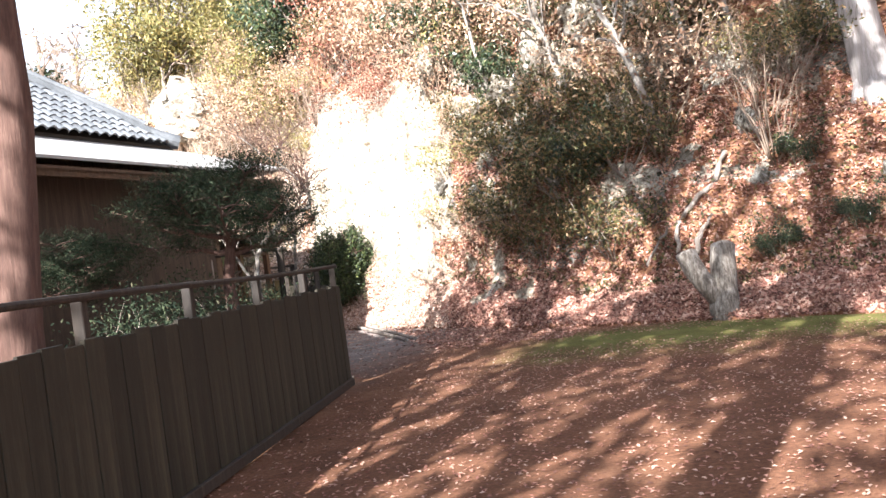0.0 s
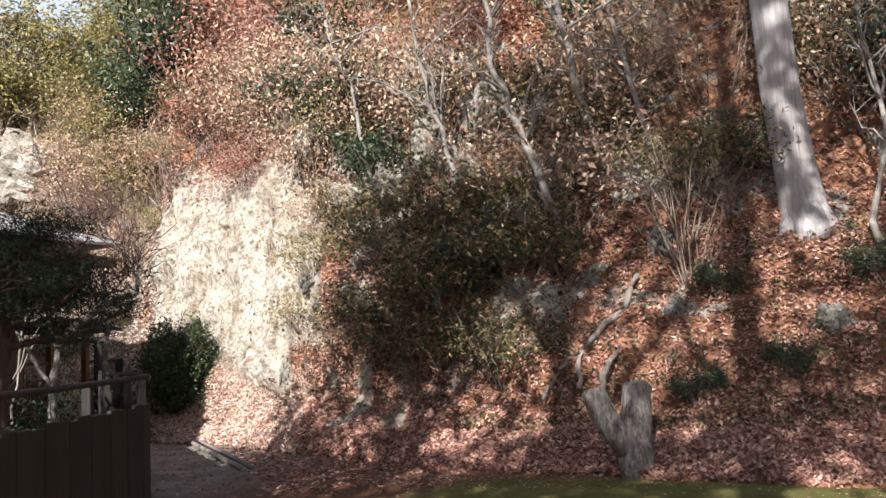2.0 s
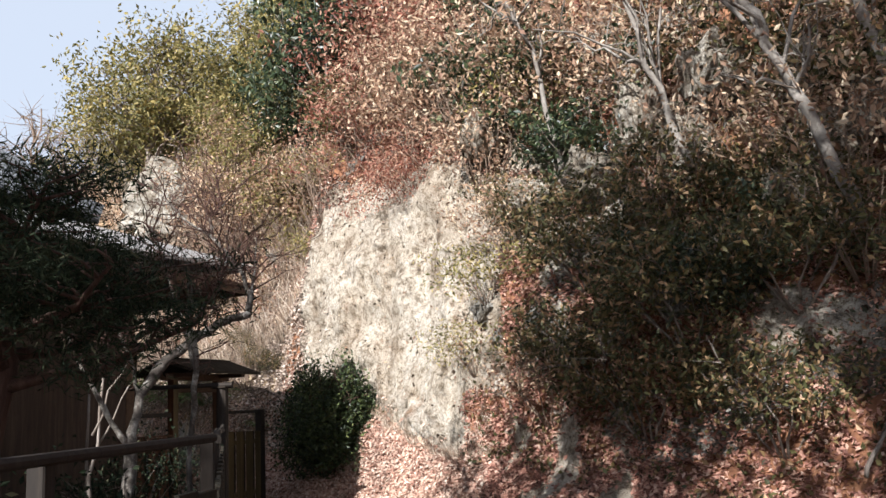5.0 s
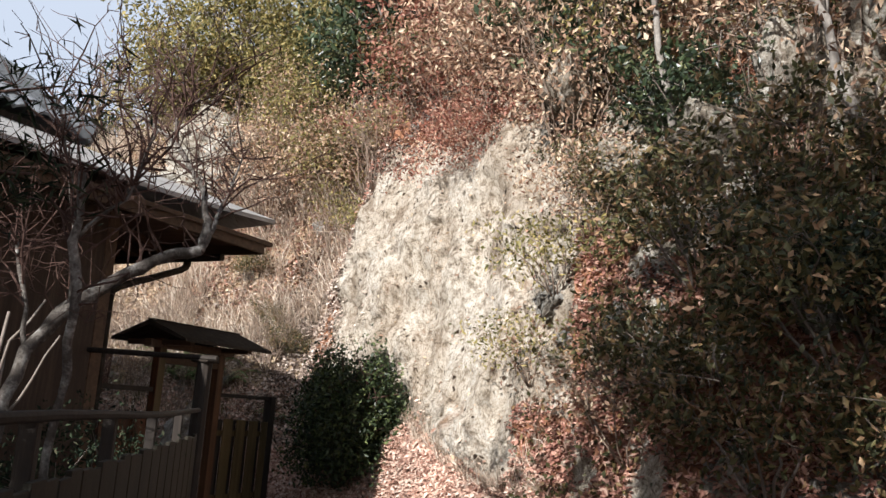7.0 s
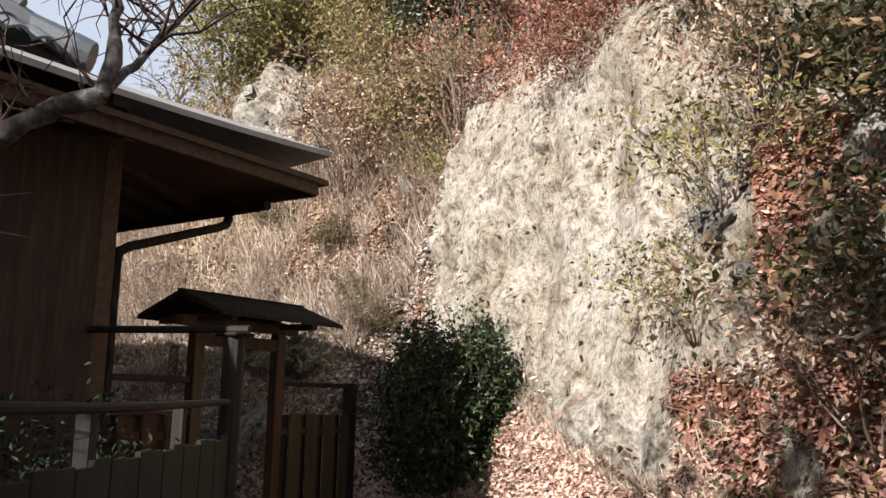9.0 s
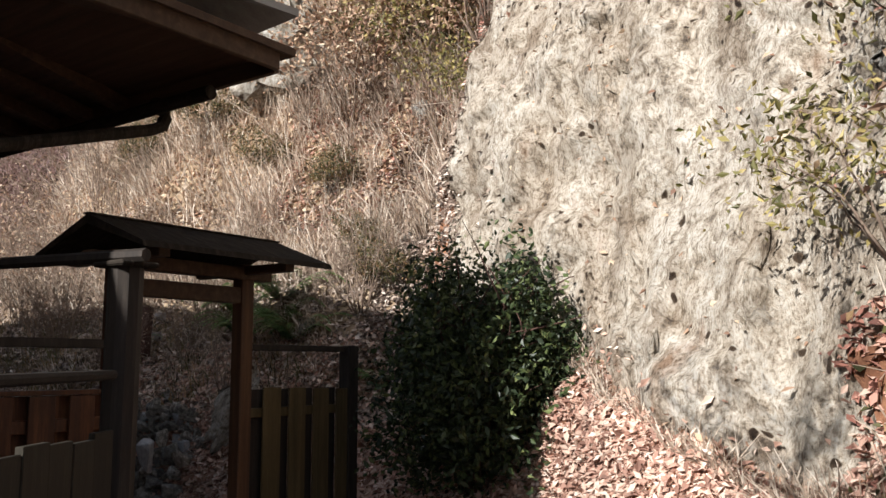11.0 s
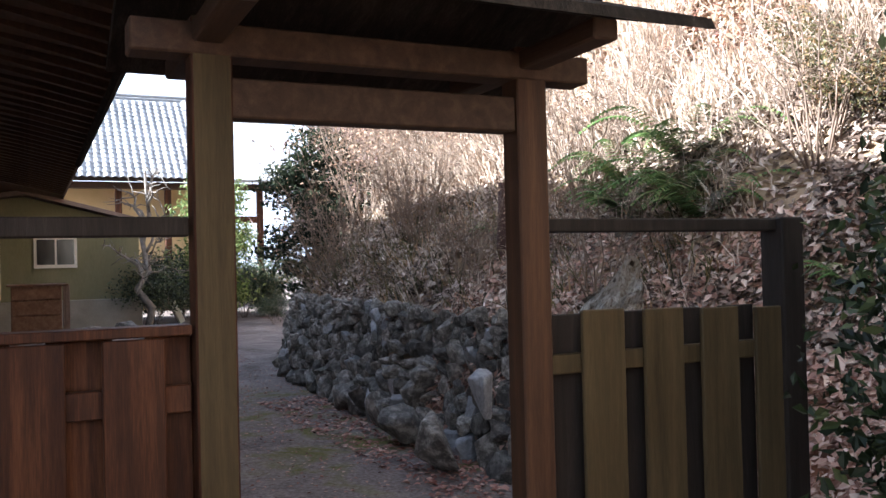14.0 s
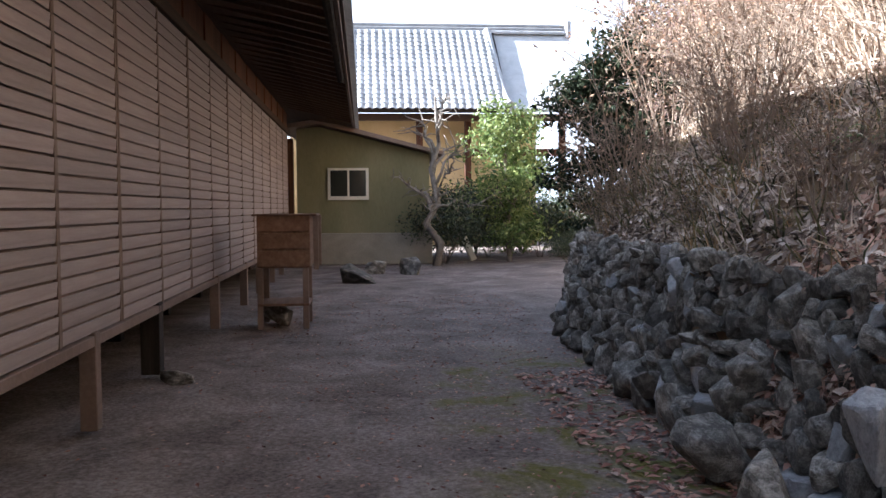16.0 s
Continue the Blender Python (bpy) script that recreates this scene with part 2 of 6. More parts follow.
# House tiles: TILE's grey darkened, the grazing sun's shade put into the colour.
DARKTILE = grainy("shaded_kawara_tile", [(0.2, (0.055, 0.058, 0.062)), (0.5, (0.115, 0.12, 0.125)), (0.8, (0.22, 0.225, 0.235))], 1.5, 25, 0.5, 0.2, 0.004, spec=0.5, vary=0.3)
TILE = grainy("grey_kawara_tile", [(0.2, (0.20, 0.205, 0.21)), (0.5, (0.36, 0.365, 0.37)), (0.8, (0.52, 0.525, 0.53))], 1.5, 25, 0.42, 0.2, 0.004, spec=0.5, vary=0.25)
SKIRT = grainy("silvered_skirt_board", [(0.2, (0.2, 0.19, 0.175)), (0.5, (0.33, 0.315, 0.295)), (0.8, (0.46, 0.44, 0.42))], 1.4, 18, 0.7, 0.4, 0.008, (7, 0.8, 7))
METAL = grainy("weathered_sheet_metal", [(0.2, (0.32, 0.33, 0.33)), (0.5, (0.46, 0.47, 0.47)), (0.8, (0.58, 0.58, 0.57))], 1.2, 18, 0.45, 0.1, 0.003, spec=0.5)
DARKMETAL = grainy("dark_bark_sheet", [(0.2, (0.014, 0.011, 0.009)), (0.5, (0.03, 0.024, 0.019)), (0.8, (0.075, 0.06, 0.046))], 5, 45, 0.95, 0.9, 0.012, (1, 4, 1), spec=0.06)
PLASTER = grainy("ochre_plaster", [(0.2, (0.5, 0.36, 0.17)), (0.5, (0.62, 0.46, 0.24)), (0.8, (0.7, 0.54, 0.31))], 0.8, 20, 0.9, 0.1, 0.003)
SHEDWALL = grainy("olive_sheet_wall", [(0.2, (0.13, 0.125, 0.07)), (0.5, (0.19, 0.18, 0.10)), (0.8, (0.25, 0.23, 0.14))], 0.9, 20, 0.8, 0.15, 0.004, (1, 1, 0.4))
CONCRETE = grainy("damp_concrete", [(0.2, (0.17, 0.155, 0.13)), (0.5, (0.26, 0.24, 0.2)), (0.8, (0.36, 0.33, 0.28))], 1.2, 30, 0.9, 0.3, 0.006)
WHITEFRAME = grainy("cream_window_paint", [(0.2, (0.6, 0.57, 0.48)), (0.6, (0.75, 0.72, 0.63))], 3, 30, 0.5, 0.1, 0.002)
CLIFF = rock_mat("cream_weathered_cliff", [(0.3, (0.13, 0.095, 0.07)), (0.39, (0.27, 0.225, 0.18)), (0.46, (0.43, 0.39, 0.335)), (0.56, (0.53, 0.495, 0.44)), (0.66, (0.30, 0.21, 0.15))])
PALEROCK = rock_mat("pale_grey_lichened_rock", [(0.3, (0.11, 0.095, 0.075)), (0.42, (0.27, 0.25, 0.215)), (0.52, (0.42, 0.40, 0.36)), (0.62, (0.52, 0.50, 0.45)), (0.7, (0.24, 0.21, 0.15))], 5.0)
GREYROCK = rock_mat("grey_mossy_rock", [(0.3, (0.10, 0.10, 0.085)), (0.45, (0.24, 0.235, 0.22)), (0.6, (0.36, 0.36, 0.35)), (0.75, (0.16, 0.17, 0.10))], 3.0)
STONE = grainy("blue_grey_wall_stone", [(0.22, (0.03, 0.027, 0.022)), (0.46, (0.125, 0.113, 0.096)), (0.62, (0.33, 0.305, 0.265)), (0.8, (0.56, 0.52, 0.46))], 4, 26, 0.8, 0.9, 0.03, vary=0.55)
PALESTONE = grainy("pale_wall_stone", [(0.2, (0.12, 0.12, 0.12)), (0.5, (0.29, 0.29, 0.29)), (0.8, (0.47, 0.47, 0.46))], 5, 26, 0.85, 0.9, 0.015, vary=0.2)
LITTER = grainy("leaf_mould_soil", [(0.22, (0.045, 0.022, 0.013)), (0.45, (0.15, 0.066, 0.035)), (0.62, (0.27, 0.13, 0.07)), (0.8, (0.40, 0.24, 0.14))], 2.2, 16, 0.95, 0.8, 0.03)
DRYSOIL = grainy("straw_and_soil", [(0.22, (0.10, 0.065, 0.04)), (0.45, (0.24, 0.17, 0.105)), (0.62, (0.38, 0.29, 0.19)), (0.8, (0.5, 0.41, 0.29))], 2.0, 16, 0.95, 0.8, 0.03)
DEADLEAF = leaf_mat("fallen_leaf", [(0.0, (0.07, 0.026, 0.017)), (0.3, (0.20, 0.075, 0.048)), (0.6, (0.33, 0.155, 0.105)), (0.85, (0.39, 0.22, 0.15)), (1.0, (0.46, 0.31, 0.23))], 0.75, 0.15)
TANLEAF = leaf_mat("dry_tan_fallen_leaf", [(0.0, (0.12, 0.055, 0.035)), (0.25, (0.29, 0.15, 0.10)), (0.6, (0.42, 0.26, 0.185)), (0.85, (0.50, 0.36, 0.27)), (1.0, (0.58, 0.47, 0.38))], 0.7, 0.15)
GREENLEAF = leaf_mat("glossy_evergreen_leaf", [(0.0, (0.010, 0.017, 0.008)), (0.4, (0.022, 0.036, 0.014)), (0.8, (0.048, 0.068, 0.024)), (1.0, (0.13, 0.135, 0.055))], 0.35, 0.2, 0.5)
CAMELLIALEAF = leaf_mat("camellia_leaf", [(0.0, (0.012, 0.019, 0.008)), (0.5, (0.026, 0.04, 0.013)), (0.9, (0.06, 0.082, 0.022)), (1.0, (0.13, 0.15, 0.045))], 0.45, 0.22, 0.3)
OLIVELEAF = leaf_mat("olive_scrub_leaf", [(0.0, (0.022, 0.024, 0.009)), (0.35, (0.055, 0.055, 0.016)), (0.65, (0.115, 0.098, 0.028)), (0.85, (0.22, 0.13, 0.048)), (1.0, (0.34, 0.2, 0.10))], 0.55, 0.25)
YELLOWLEAF = leaf_mat("yellow_green_leaf", [(0.0, (0.06, 0.062, 0.015)), (0.5, (0.17, 0.145, 0.035)), (1.0, (0.36, 0.27, 0.075))], 0.55, 0.3)
REDLEAF = leaf_mat("russet_oak_leaf", [(0.0, (0.08, 0.025, 0.016)), (0.4, (0.20, 0.06, 0.034)), (0.75, (0.31, 0.13, 0.075)), (1.0, (0.46, 0.28, 0.18))], 0.6, 0.3)
BROWNLEAF = leaf_mat("withered_tan_leaf", [(0.0, (0.15, 0.075, 0.045)), (0.4, (0.28, 0.16, 0.09)), (0.75, (0.42, 0.28, 0.17)), (1.0, (0.52, 0.42, 0.28))], 0.65, 0.25)
PINELEAF = leaf_mat("dark_needle_foliage", [(0.0, (0.007, 0.012, 0.007)), (0.5, (0.016, 0.024, 0.012)), (0.9, (0.032, 0.043, 0.02)), (1.0, (0.07, 0.065, 0.035))], 0.8, 0.15, 0.1)
STRAW = leaf_mat("dry_pampas_grass", [(0.0, (0.18, 0.12, 0.08)), (0.4, (0.32, 0.235, 0.165)), (0.8, (0.46, 0.375, 0.285)), (1.0, (0.58, 0.50, 0.41))], 0.7, 0.3)
FERNLEAF = leaf_mat("fern_frond", [(0.0, (0.05, 0.10, 0.02)), (0.6, (0.10, 0.18, 0.04)), (1.0, (0.2, 0.25, 0.07))], 0.5, 0.3)
LIGHTGREEN = leaf_mat("fresh_green_leaf", [(0.0, (0.045, 0.075, 0.015)), (0.5, (0.10, 0.15, 0.03)), (1.0, (0.26, 0.30, 0.08))], 0.5, 0.3)
GREYLEAF = leaf_mat("faded_fallen_leaf", [(0.0, (0.045, 0.031, 0.022)), (0.35, (0.15, 0.10, 0.072)), (0.65, (0.27, 0.20, 0.15)), (0.88, (0.40, 0.32, 0.25)), (1.0, (0.52, 0.44, 0.37))], 0.65, 0.12)
REDTWIG = leaf_mat("fine_reddish_twig", [(0.0, (0.10, 0.055, 0.045)), (0.5, (0.19, 0.11, 0.095)), (1.0, (0.30, 0.20, 0.18))], 0.8, 0.1, 0.1)
GLASS = base_mat("dark_window_glass", 0.08, 0, 0.6)[0]
GLASS.node_tree.nodes["Principled BSDF"].inputs["Base Color"].default_value = (0.02, 0.022, 0.02, 1)


def ground_mat():
    """Leaf mould by the forest, bare trodden earth along the walk, moss between."""
    m, nt, p = base_mat("trodden_earth", 0.95, 0, 0.15)
    a = noise_of(nt, 1.4, 7, 0.62, warp=0.5)
    b = noise_of(nt, 30, 6, 0.7)
    c = noise_of(nt, 160, 3, 0.7)
    earth = ramp_of(nt, [(0.34, (0.075, 0.058, 0.048)), (0.5, (0.215, 0.175, 0.155)), (0.66, (0.40, 0.345, 0.315))])
    mould = ramp_of(nt, [(0.25, (0.05, 0.022, 0.013)), (0.5, (0.15, 0.068, 0.038)), (0.75, (0.29, 0.15, 0.085))])
    moss = ramp_of(nt, [(0.25, (0.06, 0.05, 0.015)), (0.5, (0.12, 0.11, 0.03)), (0.75, (0.22, 0.19, 0.07))])
    s = nt.nodes.new("ShaderNodeMath")
    s.operation = "MULTIPLY_ADD"
    nt.links.new(b.outputs[0], s.inputs[0])
    s.inputs[1].default_value = 0.6
    s2 = nt.nodes.new("ShaderNodeMath")
    s2.operation = "MULTIPLY_ADD"
    nt.links.new(a.outputs[0], s2.inputs[0])
    s2.inputs[1].default_value, s2.inputs[2].default_value = 0.5, -0.05
    nt.links.new(s2.outputs[0], s.inputs[2])
    for r in (earth, mould, moss):
        nt.links.new(s.outputs[0], r.inputs[0])
    tc = nt.nodes.new("ShaderNodeTexCoord")
    xyz = nt.nodes.new("ShaderNodeSeparateXYZ")
    nt.links.new(tc.outputs["Object"], xyz.inputs[0])

    def band(sock, lo, hi, ragged):
        add = nt.nodes.new("ShaderNodeMath")
        add.operation = "MULTIPLY_ADD"
        nt.links.new(a.outputs[0], add.inputs[0])
        add.inputs[1].default_value = ragged
        nt.links.new(sock, add.inputs[2])
        mr = nt.nodes.new("ShaderNodeMapRange")
        mr.interpolation_type = "SMOOTHSTEP"
        mr.inputs[1].default_value, mr.inputs[2].default_value = lo + ragged / 2, hi + ragged / 2
        nt.links.new(add.outputs[0], mr.inputs[0])
        return mr.outputs[0]

    def times(u, v):
        k = nt.nodes.new("ShaderNodeMath")
        k.operation = "MULTIPLY"
        nt.links.new(u, k.inputs[0])
        nt.links.new(v, k.inputs[1])
        return k.outputs[0]
    forest = band(xyz.outputs[0], -3.4, -1.2, 2.4)
    col = mix_of(nt, forest, earth.outputs[0], mould.outputs[0])
    strip = times(times(band(xyz.outputs[1], 7.4, 9.6, 3.0), band(xyz.outputs[1], 11.6, 10.2, 2.0)), band(xyz.outputs[0], -0.6, 0.8, 1.5))
    col = mix_of(nt, strip, col, moss.outputs[0])
    court = times(times(band(xyz.outputs[1], 15.6, 16.3, 1.2), band(xyz.outputs[0], -9.5, -11, 1.0)), band(xyz.outputs[0], -17, -15, 1.0))
    patch = ramp_of(nt, [(0.5, (0, 0, 0)), (0.62, (1, 1, 1))])
    nt.links.new(a.outputs[0], patch.inputs[0])
    gate = nt.nodes.new("ShaderNodeMath")
    gate.operation = "MULTIPLY"
    nt.links.new(court, gate.inputs[0])
    nt.links.new(patch.outputs[0], gate.inputs[1])
    col = mix_of(nt, gate.outputs[0], col, moss.outputs[0])
    nt.links.new(col, p.inputs["Base Color"])
    hsum = nt.nodes.new("ShaderNodeMath")
    hsum.operation = "ADD"
    nt.links.new(b.outputs[0], hsum.inputs[0])
    nt.links.new(c.outputs[0], hsum.inputs[1])
    nt.links.new(bump_of(nt, hsum.outputs[0], 0.7, 0.012), p.inputs["Normal"])
    return m


GROUND = ground_mat()

# ---------- mesh tools ----------


def thing(name, label, category, kind="", group="", at=(0, 0, 0), rz=0.0):
    ob = new(name)
    ob.empty_display_size = 0.1
    ob.matrix_world = pose(*at, 0, 0, rz)
    return tagged(ob, label, category, group, kind)


def finish(ob, mat, parent, label=""):
    for m in mat if isinstance(mat, (list, tuple)) else (mat,):
        ob.data.materials.append(m)
    if parent is not None:
        ob.parent = parent
    if label:
        ob["label"] = label
    return ob


def part(name, bm, mat, parent=None, label="", smooth=False):
    """Links a bmesh as one mesh object under a thing or a part."""
    me = bpy.data.meshes.new(name)
    bm.to_mesh(me)
    bm.free()
    if smooth:
        me.polygons.foreach_set("use_smooth", np.ones(len(me.polygons), bool))
    return finish(new(name, me), mat, parent, label)


def shared(name, me, parent, m):
    """One more piece on an existing mesh."""
    ob = new(name, me)
    ob.parent = parent
    ob.matrix_basis = m
    return ob


def grid_mesh(name, verts, nu, nv, mat, parent=None, slots=None, smooth=True):
    """A sheet of nu x nv points."""
    i = np.arange(nu - 1)[:, None] * nv + np.arange(nv - 1)[None]
    quads = np.stack([i, i + nv, i + nv + 1, i + 1], -1).reshape(-1, 4)
    return quad_mesh(name, verts, quads, mat, parent, slots, smooth)


def quad_mesh(name, verts, quads, mat, parent=None, slots=None, smooth=False, label=""):
    me = bpy.data.meshes.new(name)
    verts, quads = np.asarray(verts, np.float32).reshape(-1, 3), np.asarray(quads, np.int32)
    k = quads.shape[1]
    me.vertices.add(len(verts))
    me.vertices.foreach_set("co", verts.ravel())
    me.loops.add(quads.size)
    me.loops.foreach_set("vertex_index", quads.ravel())
    me.polygons.add(len(quads))
    me.polygons.foreach_set("loop_start", np.arange(0, quads.size, k, dtype=np.int32))
    me.polygons.foreach_set("use_smooth", np.full(len(quads), smooth))
    ob = finish(new(name, me), mat, parent, label)
    if slots is not None:
        me.polygons.foreach_set("material_index", np.asarray(slots, np.int32))
    me.update(calc_edges=True)
    return ob


def slab(bm, lo, hi, bevel=0.0, m=None):
    """A box from corner to corner, its edges eased."""
    lo, hi = Vector(lo), Vector(hi)
    made = bmesh.ops.create_cube(bm, size=1.0)["verts"]
    for v in made:
        v.co = Vector([lo[k] + (hi[k] - lo[k]) * (v.co[k] + 0.5) for k in range(3)])
    if bevel:
        edges = list({e for v in made for e in v.link_edges})
        made = bmesh.ops.bevel(bm, geom=edges, offset=bevel, segments=1, affect="EDGES")["verts"]
    if m is not None:
        bmesh.ops.transform(bm, matrix=m, verts=list({v for v in made}))
    return bm


def box(lo, hi, bevel=0.006, m=None):
    return slab(bmesh.new(), lo, hi, bevel, m)


def tube(bm, pts, radii, sides=6, wob=0.0):
    """A tapered round limb along points."""
    rings, pts = [], [Vector(p) for p in pts]
    side = Vector((0.31, 0.17, 0.93))
    for k, (p, r) in enumerate(zip(pts, radii)):
        way = (pts[min(k + 1, len(pts) - 1)] - pts[max(k - 1, 0)]).normalized()
        a = way.cross(side if abs(way.dot(side)) < 0.95 else Vector((1, 0, 0))).normalized()
        b = way.cross(a)
        rings.append([bm.verts.new(p + (a * math.cos(q) + b * math.sin(q)) * r * (1 + wob * math.sin(3.1 * q + 1.7 * k))) for q in (2 * math.pi * j / sides for j in range(sides))])
    for u, v in zip(rings, rings[1:]):
        for j in range(sides):
            bm.faces.new((u[j], u[(j + 1) % sides], v[(j + 1) % sides], v[j]))
    bm.faces.new(rings[0][::-1])
    bm.faces.new(rings[-1])
    return bm


def leaf_quads(cent, size, flat=0.0, slim=0.45, up=None):
    """Small bent leaves at the given places: 4 corners each."""
    n = len(cent)
    a = rng.normal(size=(n, 3))
    if up is not None:
        a = a * (1 - flat) + up * flat * 2
    a /= np.linalg.norm(a, axis=1, keepdims=True) + 1e-9
    t = rng.normal(size=(n, 3))
    t -= (t * a).sum(1, keepdims=True) * a
    t /= np.linalg.norm(t, axis=1, keepdims=True) + 1e-9
    s = np.cross(a, t)
    L = (size * rng.uniform(0.6, 1.35, n))[:, None]
    w = L * slim
    v = np.stack([cent - t * L * 0.5, cent + s * w * 0.5 + a * w * 0.22 - t * L * 0.05, cent + t * L * 0.5 + a * L * 0.12 * rng.normal(size=(n, 1)), cent - s * w * 0.5 + a * w * 0.22 - t * L * 0.05], 1)
    return v


def leaf_mesh(name, quads, mat, parent=None, label=""):
    n = len(quads)
    return quad_mesh(name, quads.reshape(-1, 3), np.arange(4 * n).reshape(n, 4), mat, parent, label=label)

# ---------- the ground and the hillside ----------
STATIONS = []


def station(x, y, turn, bank, face, slope, top):
    """A line up the hill from its foot: turn is the way up (degrees left of +y); then (distance, height) of bank, face, slope and top."""
    STATIONS.append((x, y, math.sin(radians(-turn)), math.cos(radians(turn)), *bank, *face, *slope, *top))


station(26, -2, -30, (2.0, 1.4), (4.5, 4.0), (9, 8.0), (26, 24))
station(14, 6.5, -22, (1.6, 1.2), (4.0, 3.8), (9, 8.8), (26, 25))
station(7.5, 9.4, -12, (1.3, 0.9), (3.2, 3.3), (8, 8.8), (26, 26))
station(4.6, 10.0, -6, (1.2, 0.7), (3.0, 3.2), (8, 9.0), (26, 27))
station(2.6, 10.8, 0, (1.1, 0.6), (3.2, 3.2), (8, 9.2), (26, 27))
station(0.8, 11.7, 8, (1.0, 0.7), (3.0, 3.3), (7.6, 9.4), (26, 27))
station(-1.2, 12.9, 16, (1.1, 0.9), (2.6, 3.7), (7.2, 9.5), (26, 26))
station(-2.9, 14.3, 18, (1.1, 1.0), (2.3, 4.9), (6.5, 9.6), (26, 25))
station(-4.0, 15.3, 20, (1.4, 1.35), (2.5, 5.2), (6.2, 9.6), (24, 23))
station(-5.1, 16.0, 24, (1.7, 1.5), (2.3, 5.2), (6.0, 9.4), (22, 20))
station(-6.2, 16.5, 26, (1.9, 1.5), (2.7, 5.0), (6.5, 8.6), (20, 17))
station(-7.4, 17.0, 22, (1.6, 1.05), (3.6, 3.7), (6.2, 8.6), (16, 15))
station(-9.2, 17.3, 16, (0.9, 0.85), (3.1, 3.3), (5.4, 8.6), (14, 14))
station(-10.6, 17.45, 12, (0.22, 0.95), (2.8, 3.2), (4.8, 8.3), (13, 13))
station(-12.6, 17.32, 8, (0.2, 0.98), (2.8, 3.1), (4.9, 7.8), (13, 12))
station(-15.2, 17.5, 6, (0.2, 0.95), (2.5, 3.4), (4.8, 7.9), (12, 12.5))
station(-17.8, 17.7, 6, (0.2, 0.9), (2.5, 3.4), (5.0, 7.8), (12, 12.5))
station(-20.0, 18.5, 10, (0.4, 0.8), (2.7, 3.2), (5.4, 7.4), (13, 12))
station(-26.0, 21.5, 14, (1.2, 0.6), (3.6, 3.2), (7.5, 7.0), (16, 12))
station(-36.0, 28.0, 14, (2.0, 0.6), (6.0, 2.8), (12, 6.0), (24, 12))
station(-60.0, 36.0, 10, (3.0, 0.8), (8.0, 2.6), (18, 6.0), (40, 14))
ST = np.array(STATIONS)
SEG = np.r_[0, np.cumsum(np.hypot(*np.diff(ST[:, :2], axis=0).T))]


def hill(s, v):
    """Places on the hillside for arrays s (metres along its foot, from the east) and v (0 foot, 1 bank, 2 face, 3 slope, 4 top)."""
    s, v = np.broadcast_arrays(np.asarray(s, float), np.asarray(v, float))
    # a short moving mean rounds the corners between stations
    cols = [sum(w * np.interp(s + o, SEG, ST[:, c]) for o, w in ((-0.6, 0.25), (0, 0.5), (0.6, 0.25))) for c in range(12)]
    x, y, nx, ny = cols[:4]
    ds, zs = [np.zeros_like(x)] + cols[4::2], [np.zeros_like(x)] + cols[5::2]
    k = np.clip(np.floor(v).astype(int), 0, 3)
    f = v - k
    pick = lambda some, i: np.choose(i, some)
    d = pick(ds, k) * (1 - f) + pick(ds, k + 1) * f
    z = pick(zs, k) * (1 - f) + pick(zs, k + 1) * f
    ln = np.hypot(nx, ny)
    return np.stack([x + nx / ln * d, y + ny / ln * d, z], -1)


def roughen(p, cliff):
    """Lumps and ledges; cliff 0..1 adds ribs and fractures."""
    out = p.copy()
    flat, cf = out.reshape(-1, 3), np.broadcast_to(cliff, p.shape[:-1]).ravel()
    for k in range(len(flat)):
        q = Vector(flat[k])
        low = min(1.0, flat[k][2] / 0.5) * (1.0 if q.x > -9.5 or q.z > 1.5 else 0.12 + 0.88 * max(0.0, min(1.0, (q.z - 1.0) / 0.5)))
        if low <= 0:
            continue
        w = noise.noise_vector(q * 0.55) * 0.32 + noise.noise_vector(q * 1.9) * 0.12 + noise.noise_vector(q * 5.5) * 0.035
        if cf[k] > 0.02:
            rib = noise.ridged_multi_fractal(Vector((q.x * 1.3, q.y * 1.3, q.z * 0.55)), 0.9, 2.2, 5, 1.0, 2.0) - 1.0
            cell = noise.voronoi(q * 1.6)[0]
            w += Vector((0.35, -0.85, 0.1)) * (0.22 * rib + 0.26 * (cell[1] - cell[0]) - 0.11) * cf[k]
            chip = noise.voronoi(Vector((q.x * 5.5, q.y * 5.5, q.z * 2.6)))[0]
            w += Vector((0.3, -0.9, 0.15)) * (0.15 * (chip[1] - chip[0]) - 0.05) * cf[k]
            w += noise.noise_vector(q * 11) * 0.035 * cf[k]
        flat[k] += np.array(w) * low
    return out


def cliff_share(s, v, p):
    """How much bare rock stands at a place of the hillside: the great face, and the pale ribs at the foot of the slope beside it."""
    x = p[..., 0]
    face = np.clip((x + 8.0) / 0.5, 0, 1) * np.clip((-2.9 + 0.9 * (np.clip(v, 1, 2) - 1) + 0.35 * np.sin(7 * v + 3 * x) - x) / 0.5, 0, 1) * np.clip((v - 0.95) / 0.12, 0, 1) * np.clip((2.25 - v) / 0.25, 0, 1)
    rib = np.clip((x + 2.7) / 0.4, 0, 1) * np.clip((-0.5 - x) / 0.4, 0, 1) * np.clip((v - 0.35) / 0.2, 0, 1) * np.clip((1.25 - v) / 0.2, 0, 1) * np.clip(0.35 + 1.1 * np.sin(6.5 * x + 1.2 * np.sin(5 * v)), 0, 1)
    return np.maximum(face, rib)


